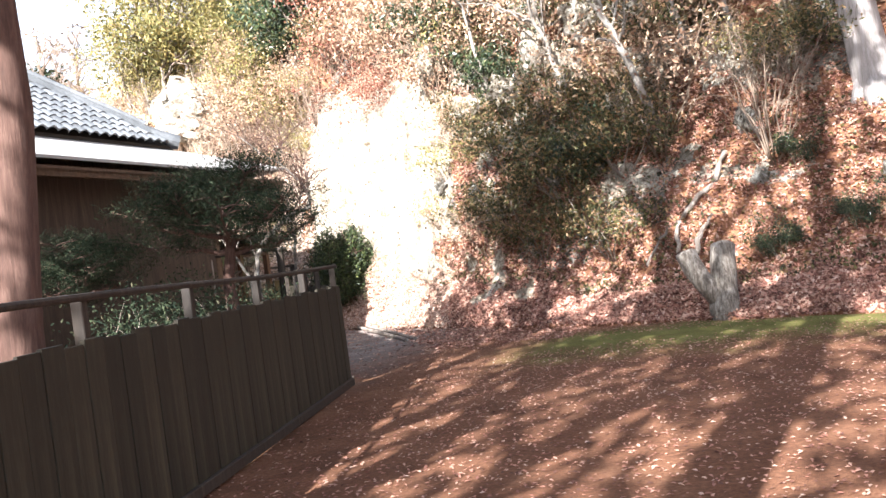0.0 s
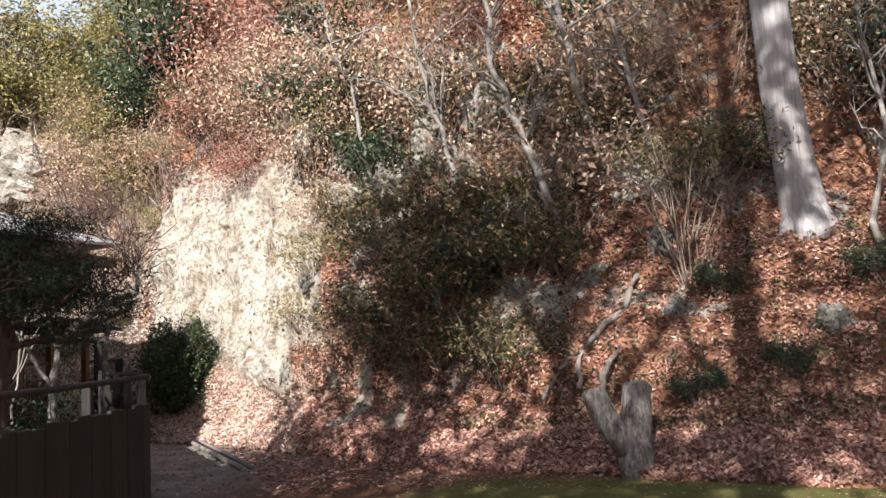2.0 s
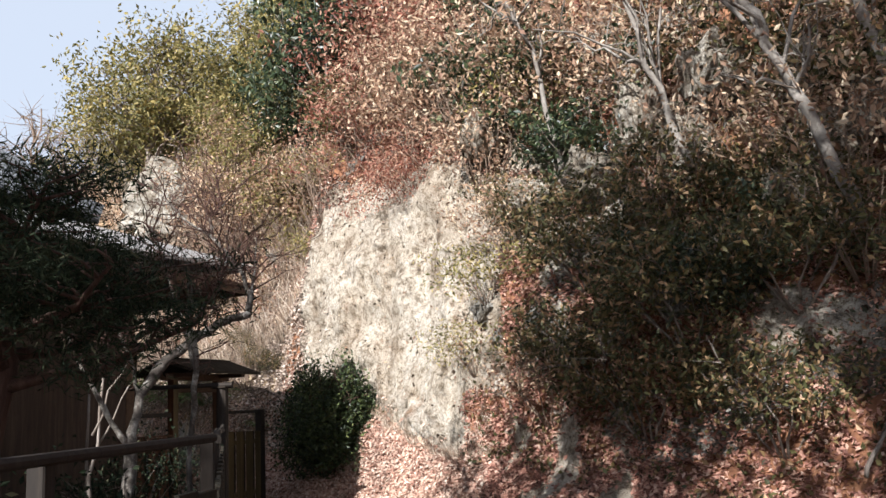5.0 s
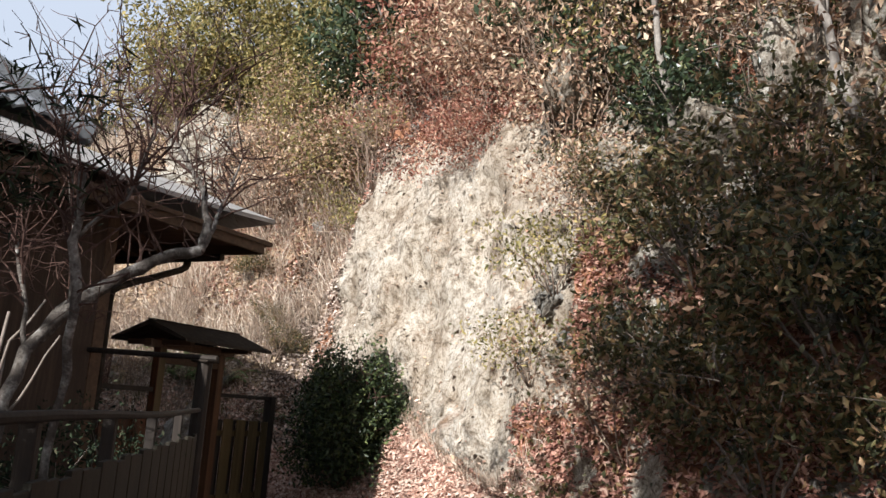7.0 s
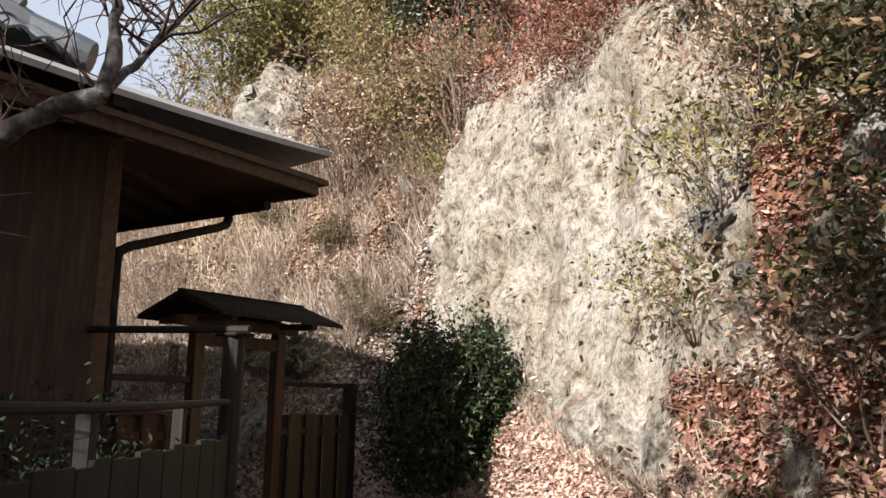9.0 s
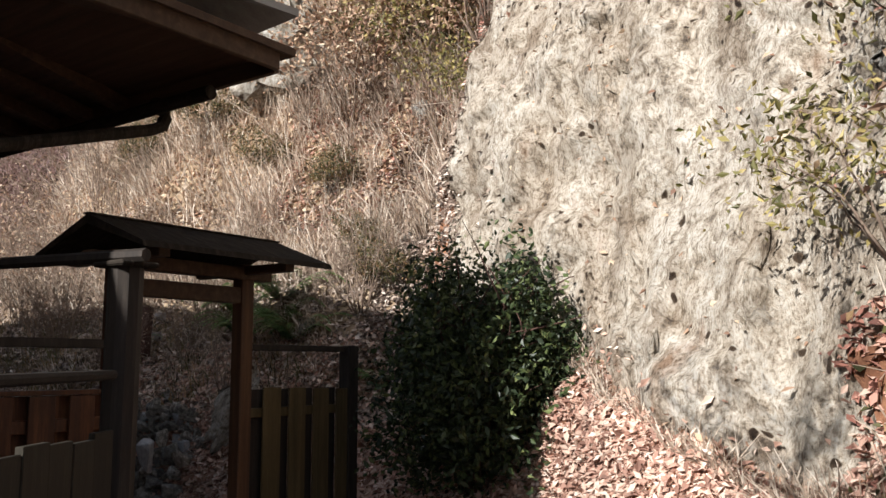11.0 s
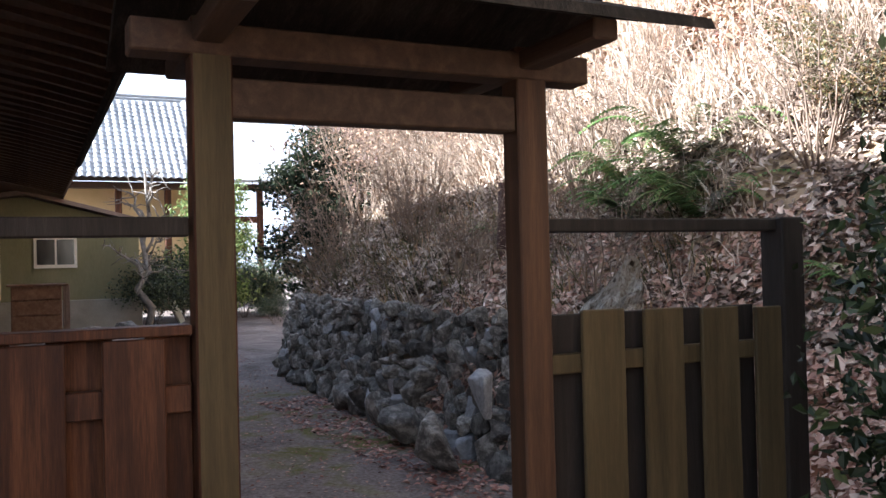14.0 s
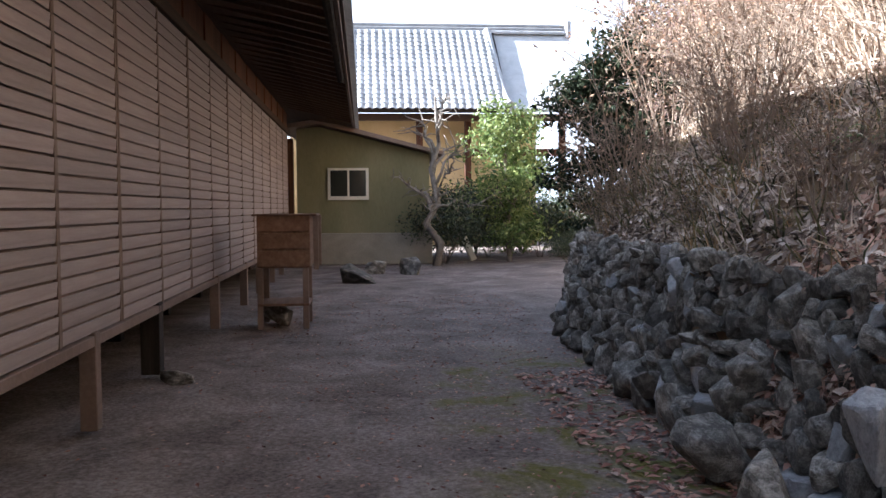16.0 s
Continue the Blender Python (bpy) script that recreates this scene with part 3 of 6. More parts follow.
def crag_share(p):
    """Pale rock that breaks through the scrub right of the great face, by lumps about a metre wide."""
    p = np.asarray(p, float)
    lump = np.array([noise.fractal(Vector(q) * 0.75, 0.8, 2.0, 4) for q in p.reshape(-1, 3)]).reshape(p.shape[:-1])
    x, z = p[..., 0], p[..., 2]
    zone = np.clip((x + 3.4) / 0.6, 0, 1) * np.clip((5.2 - x) / 1.5, 0, 1) * np.clip((z - 1.6) / 0.8, 0, 1) * np.clip((8.5 - z) / 1.5, 0, 1)
    return np.clip((lump - 0.02) / 0.12, 0, 1) * zone


US = np.concatenate([np.arange(0, 16, 0.9), np.arange(16, 23.6, 0.13), np.arange(23.6, 32.4, 0.075), np.arange(32.4, 44.5, 0.13), np.arange(44.5, SEG[-1], 1.0), SEG[-1:]])
VS = np.concatenate([np.linspace(-0.15, 1, 15)[:-1], np.linspace(1, 2.2, 76)[:-1], np.linspace(2.2, 3, 26)[:-1], np.linspace(3, 4, 22)])
UU, VV = np.meshgrid(US, VS, indexing="ij")
base_hill = hill(UU, np.maximum(VV, 0))
base_hill[..., 2] += np.minimum(VV, 0) * 1.5
CL = cliff_share(UU, VV, base_hill)
CRAG = crag_share(base_hill)
HILL = roughen(base_hill, np.maximum(CL, 0.6 * CRAG))
craggy = np.array([noise.fractal(Vector(q) * 0.5, 0.8, 2.0, 4) for q in HILL.reshape(-1, 3)]).reshape(UU.shape)
west = np.clip((-HILL[..., 0] - 7.5) / 1.5, 0, 1)
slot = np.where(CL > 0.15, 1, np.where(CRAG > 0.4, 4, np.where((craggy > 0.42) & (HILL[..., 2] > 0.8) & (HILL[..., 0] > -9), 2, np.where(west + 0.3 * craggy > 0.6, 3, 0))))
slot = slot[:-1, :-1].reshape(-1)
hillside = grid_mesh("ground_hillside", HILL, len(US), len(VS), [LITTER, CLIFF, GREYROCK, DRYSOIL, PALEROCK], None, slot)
tagged(hillside, "steep leaf-strewn hillside with a bare cream rock face", "hillside", "", "structure")


def on_hill(s, v):
    """A place on the finished, lumpy hillside."""
    i = np.clip(np.interp(s, US, np.arange(len(US))), 0, len(US) - 1.001)
    j = np.clip(np.interp(v, VS, np.arange(len(VS))), 0, len(VS) - 1.001)
    i0, j0 = np.floor(i).astype(int), np.floor(j).astype(int)
    fi, fj = (i - i0)[..., None], (j - j0)[..., None]
    return HILL[i0, j0] * (1 - fi) * (1 - fj) + HILL[i0 + 1, j0] * fi * (1 - fj) + HILL[i0, j0 + 1] * (1 - fi) * fj + HILL[i0 + 1, j0 + 1] * fi * fj


def s_at(x):
    """Metres along the hill's foot at a place x."""
    return float(np.interp(-x, -ST[:, 0], SEG))


gx = np.unique(np.concatenate([np.linspace(-900, -60, 8), np.arange(-60, -24, 2.0), np.arange(-24, 10, 0.2), np.arange(10, 40, 2.0), np.linspace(40, 900, 8)]))
gy = np.unique(np.concatenate([np.linspace(-900, -30, 8), np.arange(-30, -4, 2.0), np.arange(-4, 20, 0.2), np.arange(20, 60, 3.0), np.linspace(60, 900, 8)]))
GX, GY = np.meshgrid(gx, gy, indexing="ij")
near = (np.abs(GX + 7) < 20) & (np.abs(GY - 9) < 14)
GZ = np.where(near, 0.02 * np.sin(GX * 1.1 + 0.6 * GY) * np.sin(GY * 0.9 - 0.3 * GX) + 0.008 * np.sin(GX * 4.3 + GY * 2.2), 0.0) - 0.012
ground = grid_mesh("ground", np.stack([GX, GY, GZ], -1), len(gx), len(gy), GROUND)
tagged(ground, "trodden earth with fallen leaves and moss", "ground", "", "structure")


def ground_z(x, y):
    return 0.02 * np.sin(x * 1.1 + 0.6 * y) * np.sin(y * 0.9 - 0.3 * x) + 0.008 * np.sin(x * 4.3 + y * 2.2) - 0.012


# ---------- the house with the shuttered veranda ----------
WALL_Y, CORNER_X, WEST_X = 13.54, -7.25, -28.6
EAVE_X, EAVE_Y, EAVE_Z, PITCH = -6.4, 15.2, 3.82, 0.78
SET_BACK, TILE_Z = 1.66, 4.46
house = thing("house", "large old timber house with deep dark eaves and grey tiled roof", "house")
m_w = bmesh.new()
slab(m_w, (WEST_X, -14, 0.62), (CORNER_X, WALL_Y - 0.14, 4.05))
# Unseen wing behind the shed, added to carry the roof that shades the yard.
slab(m_w, (-36.5, -14, 0.0), (WEST_X - 0.01, 12.6, 4.05))
part("wall", m_w, WALLWOOD, house, "dark weathered board wall")


def roof_sheet(name, out0, out1, z0, z1, thick, mat, label, upturn=0.0):
    """A hipped ring of roof between two outlines (x of the east edge, y of the north edge), running far to the west and south; its outer corner may sweep up."""
    bm = bmesh.new()
    (xa, ya), (xb, yb) = out0, out1
    # The west end overruns the shuttered wall, unseen, so its shadow covers the yard.
    w, s = -37.0, -15.0
    away = (0.0, 0.3, 0.7, 1.2, 1.8, 2.6, 3.6)
    lift = [upturn * (1 - d / 3.6) ** 2 for d in away]
    low = [(w, ya, z0)] + [(xa - d, ya, z0 + u) for d, u in zip(away, lift)][:0:-1] + [(xa, ya, z0 + upturn)] + [(xa, ya - d, z0 + u) for d, u in zip(away, lift)][1:] + [(xa, s, z0)]
    high = [(w, yb, z1)] + [(xb - d, yb, z1) for d in away][:0:-1] + [(xb, yb, z1)] + [(xb, yb - d, z1) for d in away][1:] + [(xb, s, z1)]
    n = len(low)
    top = [[bm.verts.new(p) for p in row] for row in (low, high)]
    bot = [[bm.verts.new((p[0], p[1], p[2] - thick)) for p in row] for row in (low, high)]
    for k in range(n - 1):
        bm.faces.new((top[0][k], top[0][k + 1], top[1][k + 1], top[1][k]))
        bm.faces.new((bot[0][k + 1], bot[0][k], bot[1][k], bot[1][k + 1]))
        bm.faces.new((top[0][k + 1], top[0][k], bot[0][k], bot[0][k + 1]))
        bm.faces.new((top[1][k], top[1][k + 1], bot[1][k + 1], bot[1][k]))
    for k in (0, n - 1):
        bm.faces.new((top[0][k], top[1][k], bot[1][k], bot[0][k]))
    bmesh.ops.recalc_face_normals(bm, faces=bm.faces[:])
    return part(name, bm, mat, house, label)


roof_sheet("eave_roof", (EAVE_X, EAVE_Y), (EAVE_X - SET_BACK - 0.1, EAVE_Y - SET_BACK - 0.1), EAVE_Z - 0.13, TILE_Z - 0.03, 0.05, SKIRT, "pale weathered board skirt roof", 0.14)
roof_sheet("soffit", (EAVE_X + 0.06, EAVE_Y - 0.08), (CORNER_X - 0.9, WALL_Y - 0.9), EAVE_Z - 0.30, EAVE_Z + 0.10, 0.05, BEAMWOOD, "dark boarded underside of the eaves")
roof_sheet("tile_bed", (EAVE_X - SET_BACK, EAVE_Y - SET_BACK), (EAVE_X - SET_BACK - 4.0, EAVE_Y - SET_BACK - 4.0), TILE_Z, TILE_Z + 4.0 * PITCH, 0.1, DARKWOOD, "dark roof boarding")

# rafters under the eaves
rb = bmesh.new()
slab(rb, (-0.045, -1.75, -0.05), (0.045, 0.0, 0.05))
raft_n = part("rafter", rb, BEAMWOOD, house)
raft_n.matrix_basis = pose(-8.0, EAVE_Y - 0.14, EAVE_Z - 0.41, -13.5, 0, 0)
for k in range(1, 44):
    shared("rafter", raft_n.data, house, pose(-8.0 - 0.45 * k, EAVE_Y - 0.14, EAVE_Z - 0.41, -13.5, 0, 0))
for k in range(22):
    shared("rafter", raft_n.data, house, pose(EAVE_X - 0.04, 13.0 - 0.5 * k, EAVE_Z - 0.41, -13.5, 0, -90))
# fascia boards along both eaves
part("fascia", box((WEST_X, EAVE_Y - 0.16, EAVE_Z - 0.45), (EAVE_X - 0.05, EAVE_Y - 0.115, EAVE_Z - 0.31), 0.005), BEAMWOOD, house)
part("fascia", box((EAVE_X - 0.035, -14, EAVE_Z - 0.45), (EAVE_X + 0.01, EAVE_Y - 0.165, EAVE_Z - 0.31), 0.005), BEAMWOOD, house)
# posts that carry the eave, wall posts and stilts
for x in (CORNER_X - 0.07,):
    part("corner_post", box((x - 0.08, WALL_Y - 0.16, 0.05), (x + 0.08, WALL_Y, 3.9), 0.008), BEAMWOOD, house)
st_b = box((-0.055, -0.055, 0.02), (0.055, 0.055, 0.66), 0.006)
stilt = part("stilt", st_b, BATTEN, house)
stilt.matrix_basis = pose(-13.25, WALL_Y - 0.02, 0)
for x in (-9.4, -11.3, -18.05, -20.6, -22.5, -24.6, -26.6):
    shared("stilt", stilt.data, house, pose(x, WALL_Y - 0.02, 0))
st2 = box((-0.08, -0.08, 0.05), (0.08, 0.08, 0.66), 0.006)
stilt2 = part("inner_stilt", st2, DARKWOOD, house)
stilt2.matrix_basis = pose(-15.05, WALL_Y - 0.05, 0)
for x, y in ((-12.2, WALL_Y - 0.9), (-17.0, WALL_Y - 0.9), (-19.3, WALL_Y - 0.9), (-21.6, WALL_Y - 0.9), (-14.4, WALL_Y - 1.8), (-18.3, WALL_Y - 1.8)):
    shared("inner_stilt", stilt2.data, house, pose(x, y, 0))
part("floor_beam", box((WEST_X, WALL_Y - 0.12, 0.57), (CORNER_X - 0.16, WALL_Y + 0.03, 0.64), 0.006), BATTEN, house, "weathered sill beam under the shutters")
part("lintel_beam", box((WEST_X, WALL_Y - 0.13, 3.19), (CORNER_X - 0.16, WALL_Y + 0.04, 3.31), 0.006), BEAMWOOD, house)
for k, x in enumerate(np.arange(-8.0, WEST_X, -0.62)):
    part("upper_board", box((x - 0.58, WALL_Y - 0.13, 3.32), (x, WALL_Y - 0.05 - 0.012 * (k % 2), 3.95), 0.004), REDWOOD, house)
# Unseen block added under the floor; its dark colour stands in for shade.
part("under_floor", box((WEST_X, 3.5, 0.0), (CORNER_X - 0.6, WALL_Y - 3.2, 0.62), 0.0), DARKWOOD, house, "dark filler block for the shaded crawl space under the floor")

# sliding rain shutters, one thing each, with boards and battens
SH_W, SH_Z0, SH_Z1 = 1.29, 0.65, 3.18
rows = 25
pitch_z = (SH_Z1 - SH_Z0) / rows
shut = thing("rain_shutter", "pale silvered cedar rain shutter with lapped boards, closed", "shutter", "", "rain shutters along the veranda", (-7.45, WALL_Y, 0))
back = part("backing", box((-SH_W + 0.004, -0.045, SH_Z0), (-0.004, -0.012, SH_Z1), 0.0), BATTEN, shut)
brd = bmesh.new()
slab(brd, (-SH_W + 0.03, -0.006, 0.004), (-0.03, 0.008, pitch_z - 0.012), 0.002, pose(0, 0, 0, -5, 0, 0))
first = part("board", brd, SHUTTER, shut)
first.matrix_basis = pose(0, 0, SH_Z0)
for k in range(1, rows):
    shared("board", first.data, shut, pose(0, 0.001 * ((k * 7) % 3), SH_Z0 + k * pitch_z))
for x in (-SH_W + 0.002, -0.032):
    part("batten", box((x, -0.01, SH_Z0), (x + 0.03, 0.018, SH_Z1), 0.003), BATTEN, shut)
for k in range(1, 16):
    copy_thing(shut, pose(-7.45 - SH_W * k, WALL_Y + 0.004 * (k % 2), 0))

# ---------- the roofed gate and its fences ----------
GX0 = -7.55
gate = thing("roofed_gate", "small wooden gate with a dark bark-covered gabled roof", "gate")
left_post = part("left_post", box((GX0 - 0.055, 14.67, 0.0), (GX0 + 0.055, 14.79, 2.28), 0.006), [OLIVEWOOD, GATEWOOD], gate, "square post, olive-brown in front and red-brown at the side")
left_post.data.polygons.foreach_set("material_index", [int(abs(f.normal.y) > 0.6) for f in left_post.data.polygons])
part("right_post", box((GX0 - 0.055, 15.765, 0.0), (GX0 + 0.055, 15.885, 2.28), 0.006), POSTWOOD, gate, "red-brown square post")
part("lintel", box((GX0 - 0.045, 14.778, 1.985), (GX0 + 0.045, 15.764, 2.105), 0.006), BEAMWOOD, gate)
part("head_beam", box((GX0 - 0.06, 14.50, 2.165), (GX0 + 0.06, 16.06, 2.26), 0.006), BEAMWOOD, gate)
for y in (14.72, 15.82):
    part("cross_arm", box((GX0 - 0.5, y - 0.045, 2.20), (GX0 + 0.5, y + 0.045, 2.265), 0.006), BEAMWOOD, gate)
bm = bmesh.new()
prof = [(-0.60, 2.235), (-0.58, 2.275), (-0.05, 2.475), (0, 2.495), (0.05, 2.475), (0.58, 2.275), (0.60, 2.235), (0.0, 2.43)]
ends = [[bm.verts.new((GX0 + a, y, z)) for a, z in prof] for y in (14.49, 16.16)]
for k in range(8):
    bm.faces.new((ends[0][k], ends[0][(k + 1) % 8], ends[1][(k + 1) % 8], ends[1][k]))
bm.faces.new(ends[0][::-1])
bm.faces.new(ends[1])
bmesh.ops.recalc_face_normals(bm, faces=bm.faces[:])
part("roof", bm, DARKMETAL, gate, "dark bark sheet gable roof")
part("ridge_cap", box((GX0 - 0.035, 14.48, 2.488), (GX0 + 0.035, 16.165, 2.502), 0.005), DARKMETAL, gate)

right = thing("board_fence", "short faded board fence beside the gate, boards set front and back", "fence")
part("end_post", box((GX0 - 0.06, 16.98, 0.0), (GX0 + 0.06, 17.10, 1.69), 0.006), DARKWOOD, right)
part("top_rail", box((GX0 - 0.03, 15.89, 1.635), (GX0 + 0.03, 17.14, 1.685), 0.005), DARKWOOD, right)
part("rail", box((GX0 - 0.02, 15.89, 1.13), (GX0 + 0.02, 16.98, 1.20), 0.004), OLIVEWOOD, right)
part("rail", box((GX0 - 0.02, 15.89, 0.30), (GX0 + 0.02, 16.98, 0.37), 0.004), OLIVEWOOD, right)
for k in range(4):
    y = 16.02 + 0.275 * k
    part("board", box((GX0 + 0.022, y, 0.06), (GX0 + 0.042, y + 0.185, 1.355 - 0.008 * k), 0.004), OLIVEWOOD, right)
    part("board", box((GX0 - 0.042, y - 0.13, 0.06), (GX0 - 0.022, y + 0.05, 1.34), 0.004), DARKWOOD, right)

left = thing("board_fence", "red-brown stained board fence beside the gate", "fence")
part("top_rail", box((GX0 - 0.03, 13.6, 1.632), (GX0 + 0.03, 14.66, 1.69), 0.005), DARKWOOD, left)
part("rail", box((GX0 - 0.02, 13.6, 1.12), (GX0 + 0.02, 14.66, 1.20), 0.004), GATEWOOD, left)
part("rail", box((GX0 - 0.02, 13.6, 0.30), (GX0 + 0.02, 14.66, 0.37), 0.004), GATEWOOD, left)
part("cap", box((GX0 - 0.05, 13.6, 1.345), (GX0 + 0.05, 14.66, 1.375), 0.004), GATEWOOD, left)
for k in range(4):
    y = 13.62 + 0.265 * k
    part("board", box((GX0 + 0.022, y, 0.06), (GX0 + 0.042, min(y + 0.17, 14.655), 1.34), 0.004), GATEWOOD, left)
    part("board", box((GX0 - 0.042, y + 0.12, 0.06), (GX0 - 0.022, min(y + 0.30, 14.668), 1.34), 0.004), GATEWOOD, left)

# round corner post with a pole tied across to the house
pole = thing("pole_frame", "round weathered post with a cross pole to the house", "post")
part("post", tube(bmesh.new(), [(-5.94, 13.66, 0), (-5.93, 13.66, 1.0), (-5.92, 13.66, 1.96)], [0.085, 0.08, 0.078], 10), DARKWOOD, pole)
part("cap", box((-6.03, 13.56, 1.955), (-5.81, 13.76, 1.98), 0.008), DARKMETAL, pole, "thin dark cap plate")
part("cross_pole", tube(bmesh.new(), [(-5.75, 13.64, 2.0), (-6.6, 13.5, 2.01), (-7.3, 13.35, 2.02)], [0.03, 0.03, 0.03], 7), DARKWOOD, pole)


# long garden fence: near stretch, then the stretch to the corner post
def garden_fence(a, b, label, board_w=0.2):
    a, b = Vector(a), Vector(b)
    run = (b - a).length
    ang = math.degrees(math.atan2((b - a).y, (b - a).x))
    f = thing("garden_fence", label, "fence", "", "", (a.x, a.y, 0), ang)
    n = int(run / board_w)
    w = run / n
    made = []
    for k in range(6):
        made.append(part("board", box((0.003, -0.012 - 0.004 * (k % 2), 0.07), (w - 0.003, 0.01 + 0.003 * (k % 3), 1.22 + 0.012 * (k % 3)), 0.003), FENCEWOOD, f))
        made[-1].matrix_basis = pose(k * w, 0, 0)
    for k in range(6, n):
        shared("board", made[(k * 5) % 6].data, f, pose(k * w, 0, 0))
    part("base_rail", box((0, -0.05, 0.0), (run, 0.04, 0.09), 0.008), DARKWOOD, f)
    part("mid_rail", box((0, 0.014, 0.95), (run, 0.06, 1.03), 0.005), DARKWOOD, f)
    part("rail", tube(bmesh.new(), [(run * q, 0.01 * math.sin(q * 9), 1.47 + 0.012 * math.sin(q * 7)) for q in np.linspace(0, 1, 9)], [0.023] * 9, 8), DARKWOOD, f, "round bamboo-thin top rail")
    for k in range(int(run / 1.5) + 1):
        x = min(0.05 + k * 1.5, run - 0.05)
        part("post", box((x - 0.035, 0.015, 0.02), (x + 0.035, 0.085, 1.46), 0.006), DARKWOOD, f)
    return f


garden_fence((-0.10, 0.4), (-1.70, 7.62), "tall soot-brown board fence with a round top rail")
garden_fence((-1.74, 7.70), (-5.86, 13.58), "tall soot-brown board fence running on to the gate")

# ---------- far buildings across the yard ----------
shed = thing("shed", "low olive sheet-walled shed with a lean-to roof", "shed")
bm = bmesh.new()
corners = [(13.62, 0.8), (17.0, 0.8), (17.0, 2.82), (14.2, 3.52), (13.62, 3.46)]
fr = [[bm.verts.new((x, y, z)) for y, z in corners] for x in (-30.0, -34.0)]
for k in range(5):
    bm.faces.new((fr[0][k], fr[0][(k + 1) % 5], fr[1][(k + 1) % 5], fr[1][k]))
bm.faces.new(fr[0][::-1])
bm.faces.new(fr[1])
bmesh.ops.recalc_face_normals(bm, faces=bm.faces[:])
part("wall", bm, SHEDWALL, shed, "olive sheet wall")
part("footing", box((-34.05, 13.55, 0), (-29.93, 17.06, 0.81), 0.02), CONCRETE, shed, "damp concrete footing")
bm = bmesh.new()
prof = [(13.35, 3.44), (13.4, 3.55), (14.2, 3.68), (17.35, 2.86), (17.35, 2.77), (14.2, 3.56)]
fr = [[bm.verts.new((x, y, z)) for y, z in prof] for x in (-29.55, -34.2)]
for k in range(6):
    bm.faces.new((fr[0][k], fr[0][(k + 1) % 6], fr[1][(k + 1) % 6], fr[1][k]))
bm.faces.new(fr[0][::-1])
bm.faces.new(fr[1])
bmesh.ops.recalc_face_normals(bm, faces=bm.faces[:])
part("roof", bm, BATTEN, shed, "brown board roof edge")
win = part("window", box((-30.0, 14.40, 1.66), (-29.95, 15.44, 2.47), 0.004), WHITEFRAME, shed, "cream framed sliding window")
for y0, y1 in ((14.47, 14.90), (14.95, 15.37)):
    part("pane", box((-29.955, y0, 1.75), (-29.944, y1, 2.41), 0.0), GLASS, win, "dark glass")
part("door_post", box((-29.9, 13.25, 0.0), (-29.7, 13.56, 3.2), 0.01), GATEWOOD, shed, "brown wooden jamb")


def barrel_tile(width, length, flat):
    """One curved roof tile, its arch along local x, running down local -y."""
    bm = bmesh.new()
    n = 5
    rows_v = []
    for y, lift in ((0, 0.0), (-length, 0.028)):
        up = [bm.verts.new((width * (k / n - 0.5), y, lift + flat * math.sin(math.pi * k / n))) for k in range(n + 1)]
        rows_v.append(up)
    low = [bm.verts.new((v.co.x, v.co.y, v.co.z - 0.03)) for v in rows_v[1]]
    for k in range(n):
        bm.faces.new((rows_v[0][k], rows_v[0][k + 1], rows_v[1][k + 1], rows_v[1][k]))
        bm.faces.new((rows_v[1][k], rows_v[1][k + 1], low[k + 1], low[k]))
    bmesh.ops.recalc_face_normals(bm, faces=bm.faces[:])
    return bm


def tile_roof(owner, m, cols, courses, w, ln, keep, inside=lambda c, r: True, mat=None):
    """Courses of curved tiles on a slope: m carries local x along the eave and y up the slope. keep(c, r) tells which are pieces of their own."""
    bm = barrel_tile(w * 1.04, ln * 1.12, 0.075)
    mat = mat or TILE
    tile = part("tile", bm, mat, owner)
    co = np.array([v.co for v in tile.data.vertices])
    fc = np.array([list(q.vertices) for q in tile.data.polygons])
    tile.matrix_basis = m @ pose(0, ln, 0.02)
    vs, fs, n = [], [], 0
    for r in range(courses):
        for c in range(cols):
            if (r == 0 and c == 0) or not inside(c, r):
                continue
            jit = pose(c * w, (r + 1) * ln, 0.02 + 0.004 * math.sin(c * 2.3 + r), 0, 0, 0.8 * math.sin(c * 5.1 + r * 3.3))
            if keep(c, r):
                shared("tile", tile.data, owner, m @ jit)
            else:
                a = np.array(m @ jit)
                vs.append(co @ a[:3, :3].T + a[:3, 3])
                fs.append(fc + n)
                n += len(co)
    if vs:
        rest = quad_mesh("tile_field", np.concatenate(vs), np.concatenate(fs), mat, owner)
        rest["kind"] = "stuff"


ang = math.degrees(math.atan(PITCH))
# east slope of the house: the eave runs along y
EAVE_TILES = int((EAVE_Y - SET_BACK - 2.0) / 0.26)
tile_roof(house, pose(EAVE_X - SET_BACK + 0.06, 2.0, TILE_Z + 0.03, 0, 0, 90) @ pose(0, 0, 0, ang, 0, 0), EAVE_TILES, 18, 0.26, 0.27, lambda c, r: c > 16 and r < 8, lambda c, r: c + 0.5 < EAVE_TILES - r * 0.27 * math.cos(radians(ang)) / 0.26, DARKTILE)
corner = Vector((EAVE_X - SET_BACK, EAVE_Y - SET_BACK, TILE_Z + 0.1))
hip = [corner + Vector((-k, -k, PITCH * k)) for k in (0, 0.35, 1, 2, 3, 3.95)]
part("hip_ridge", tube(bmesh.new(), hip, [0.12, 0.13, 0.13, 0.13, 0.13, 0.13], 8), DARKTILE, house, "rounded hip ridge of stacked tiles")
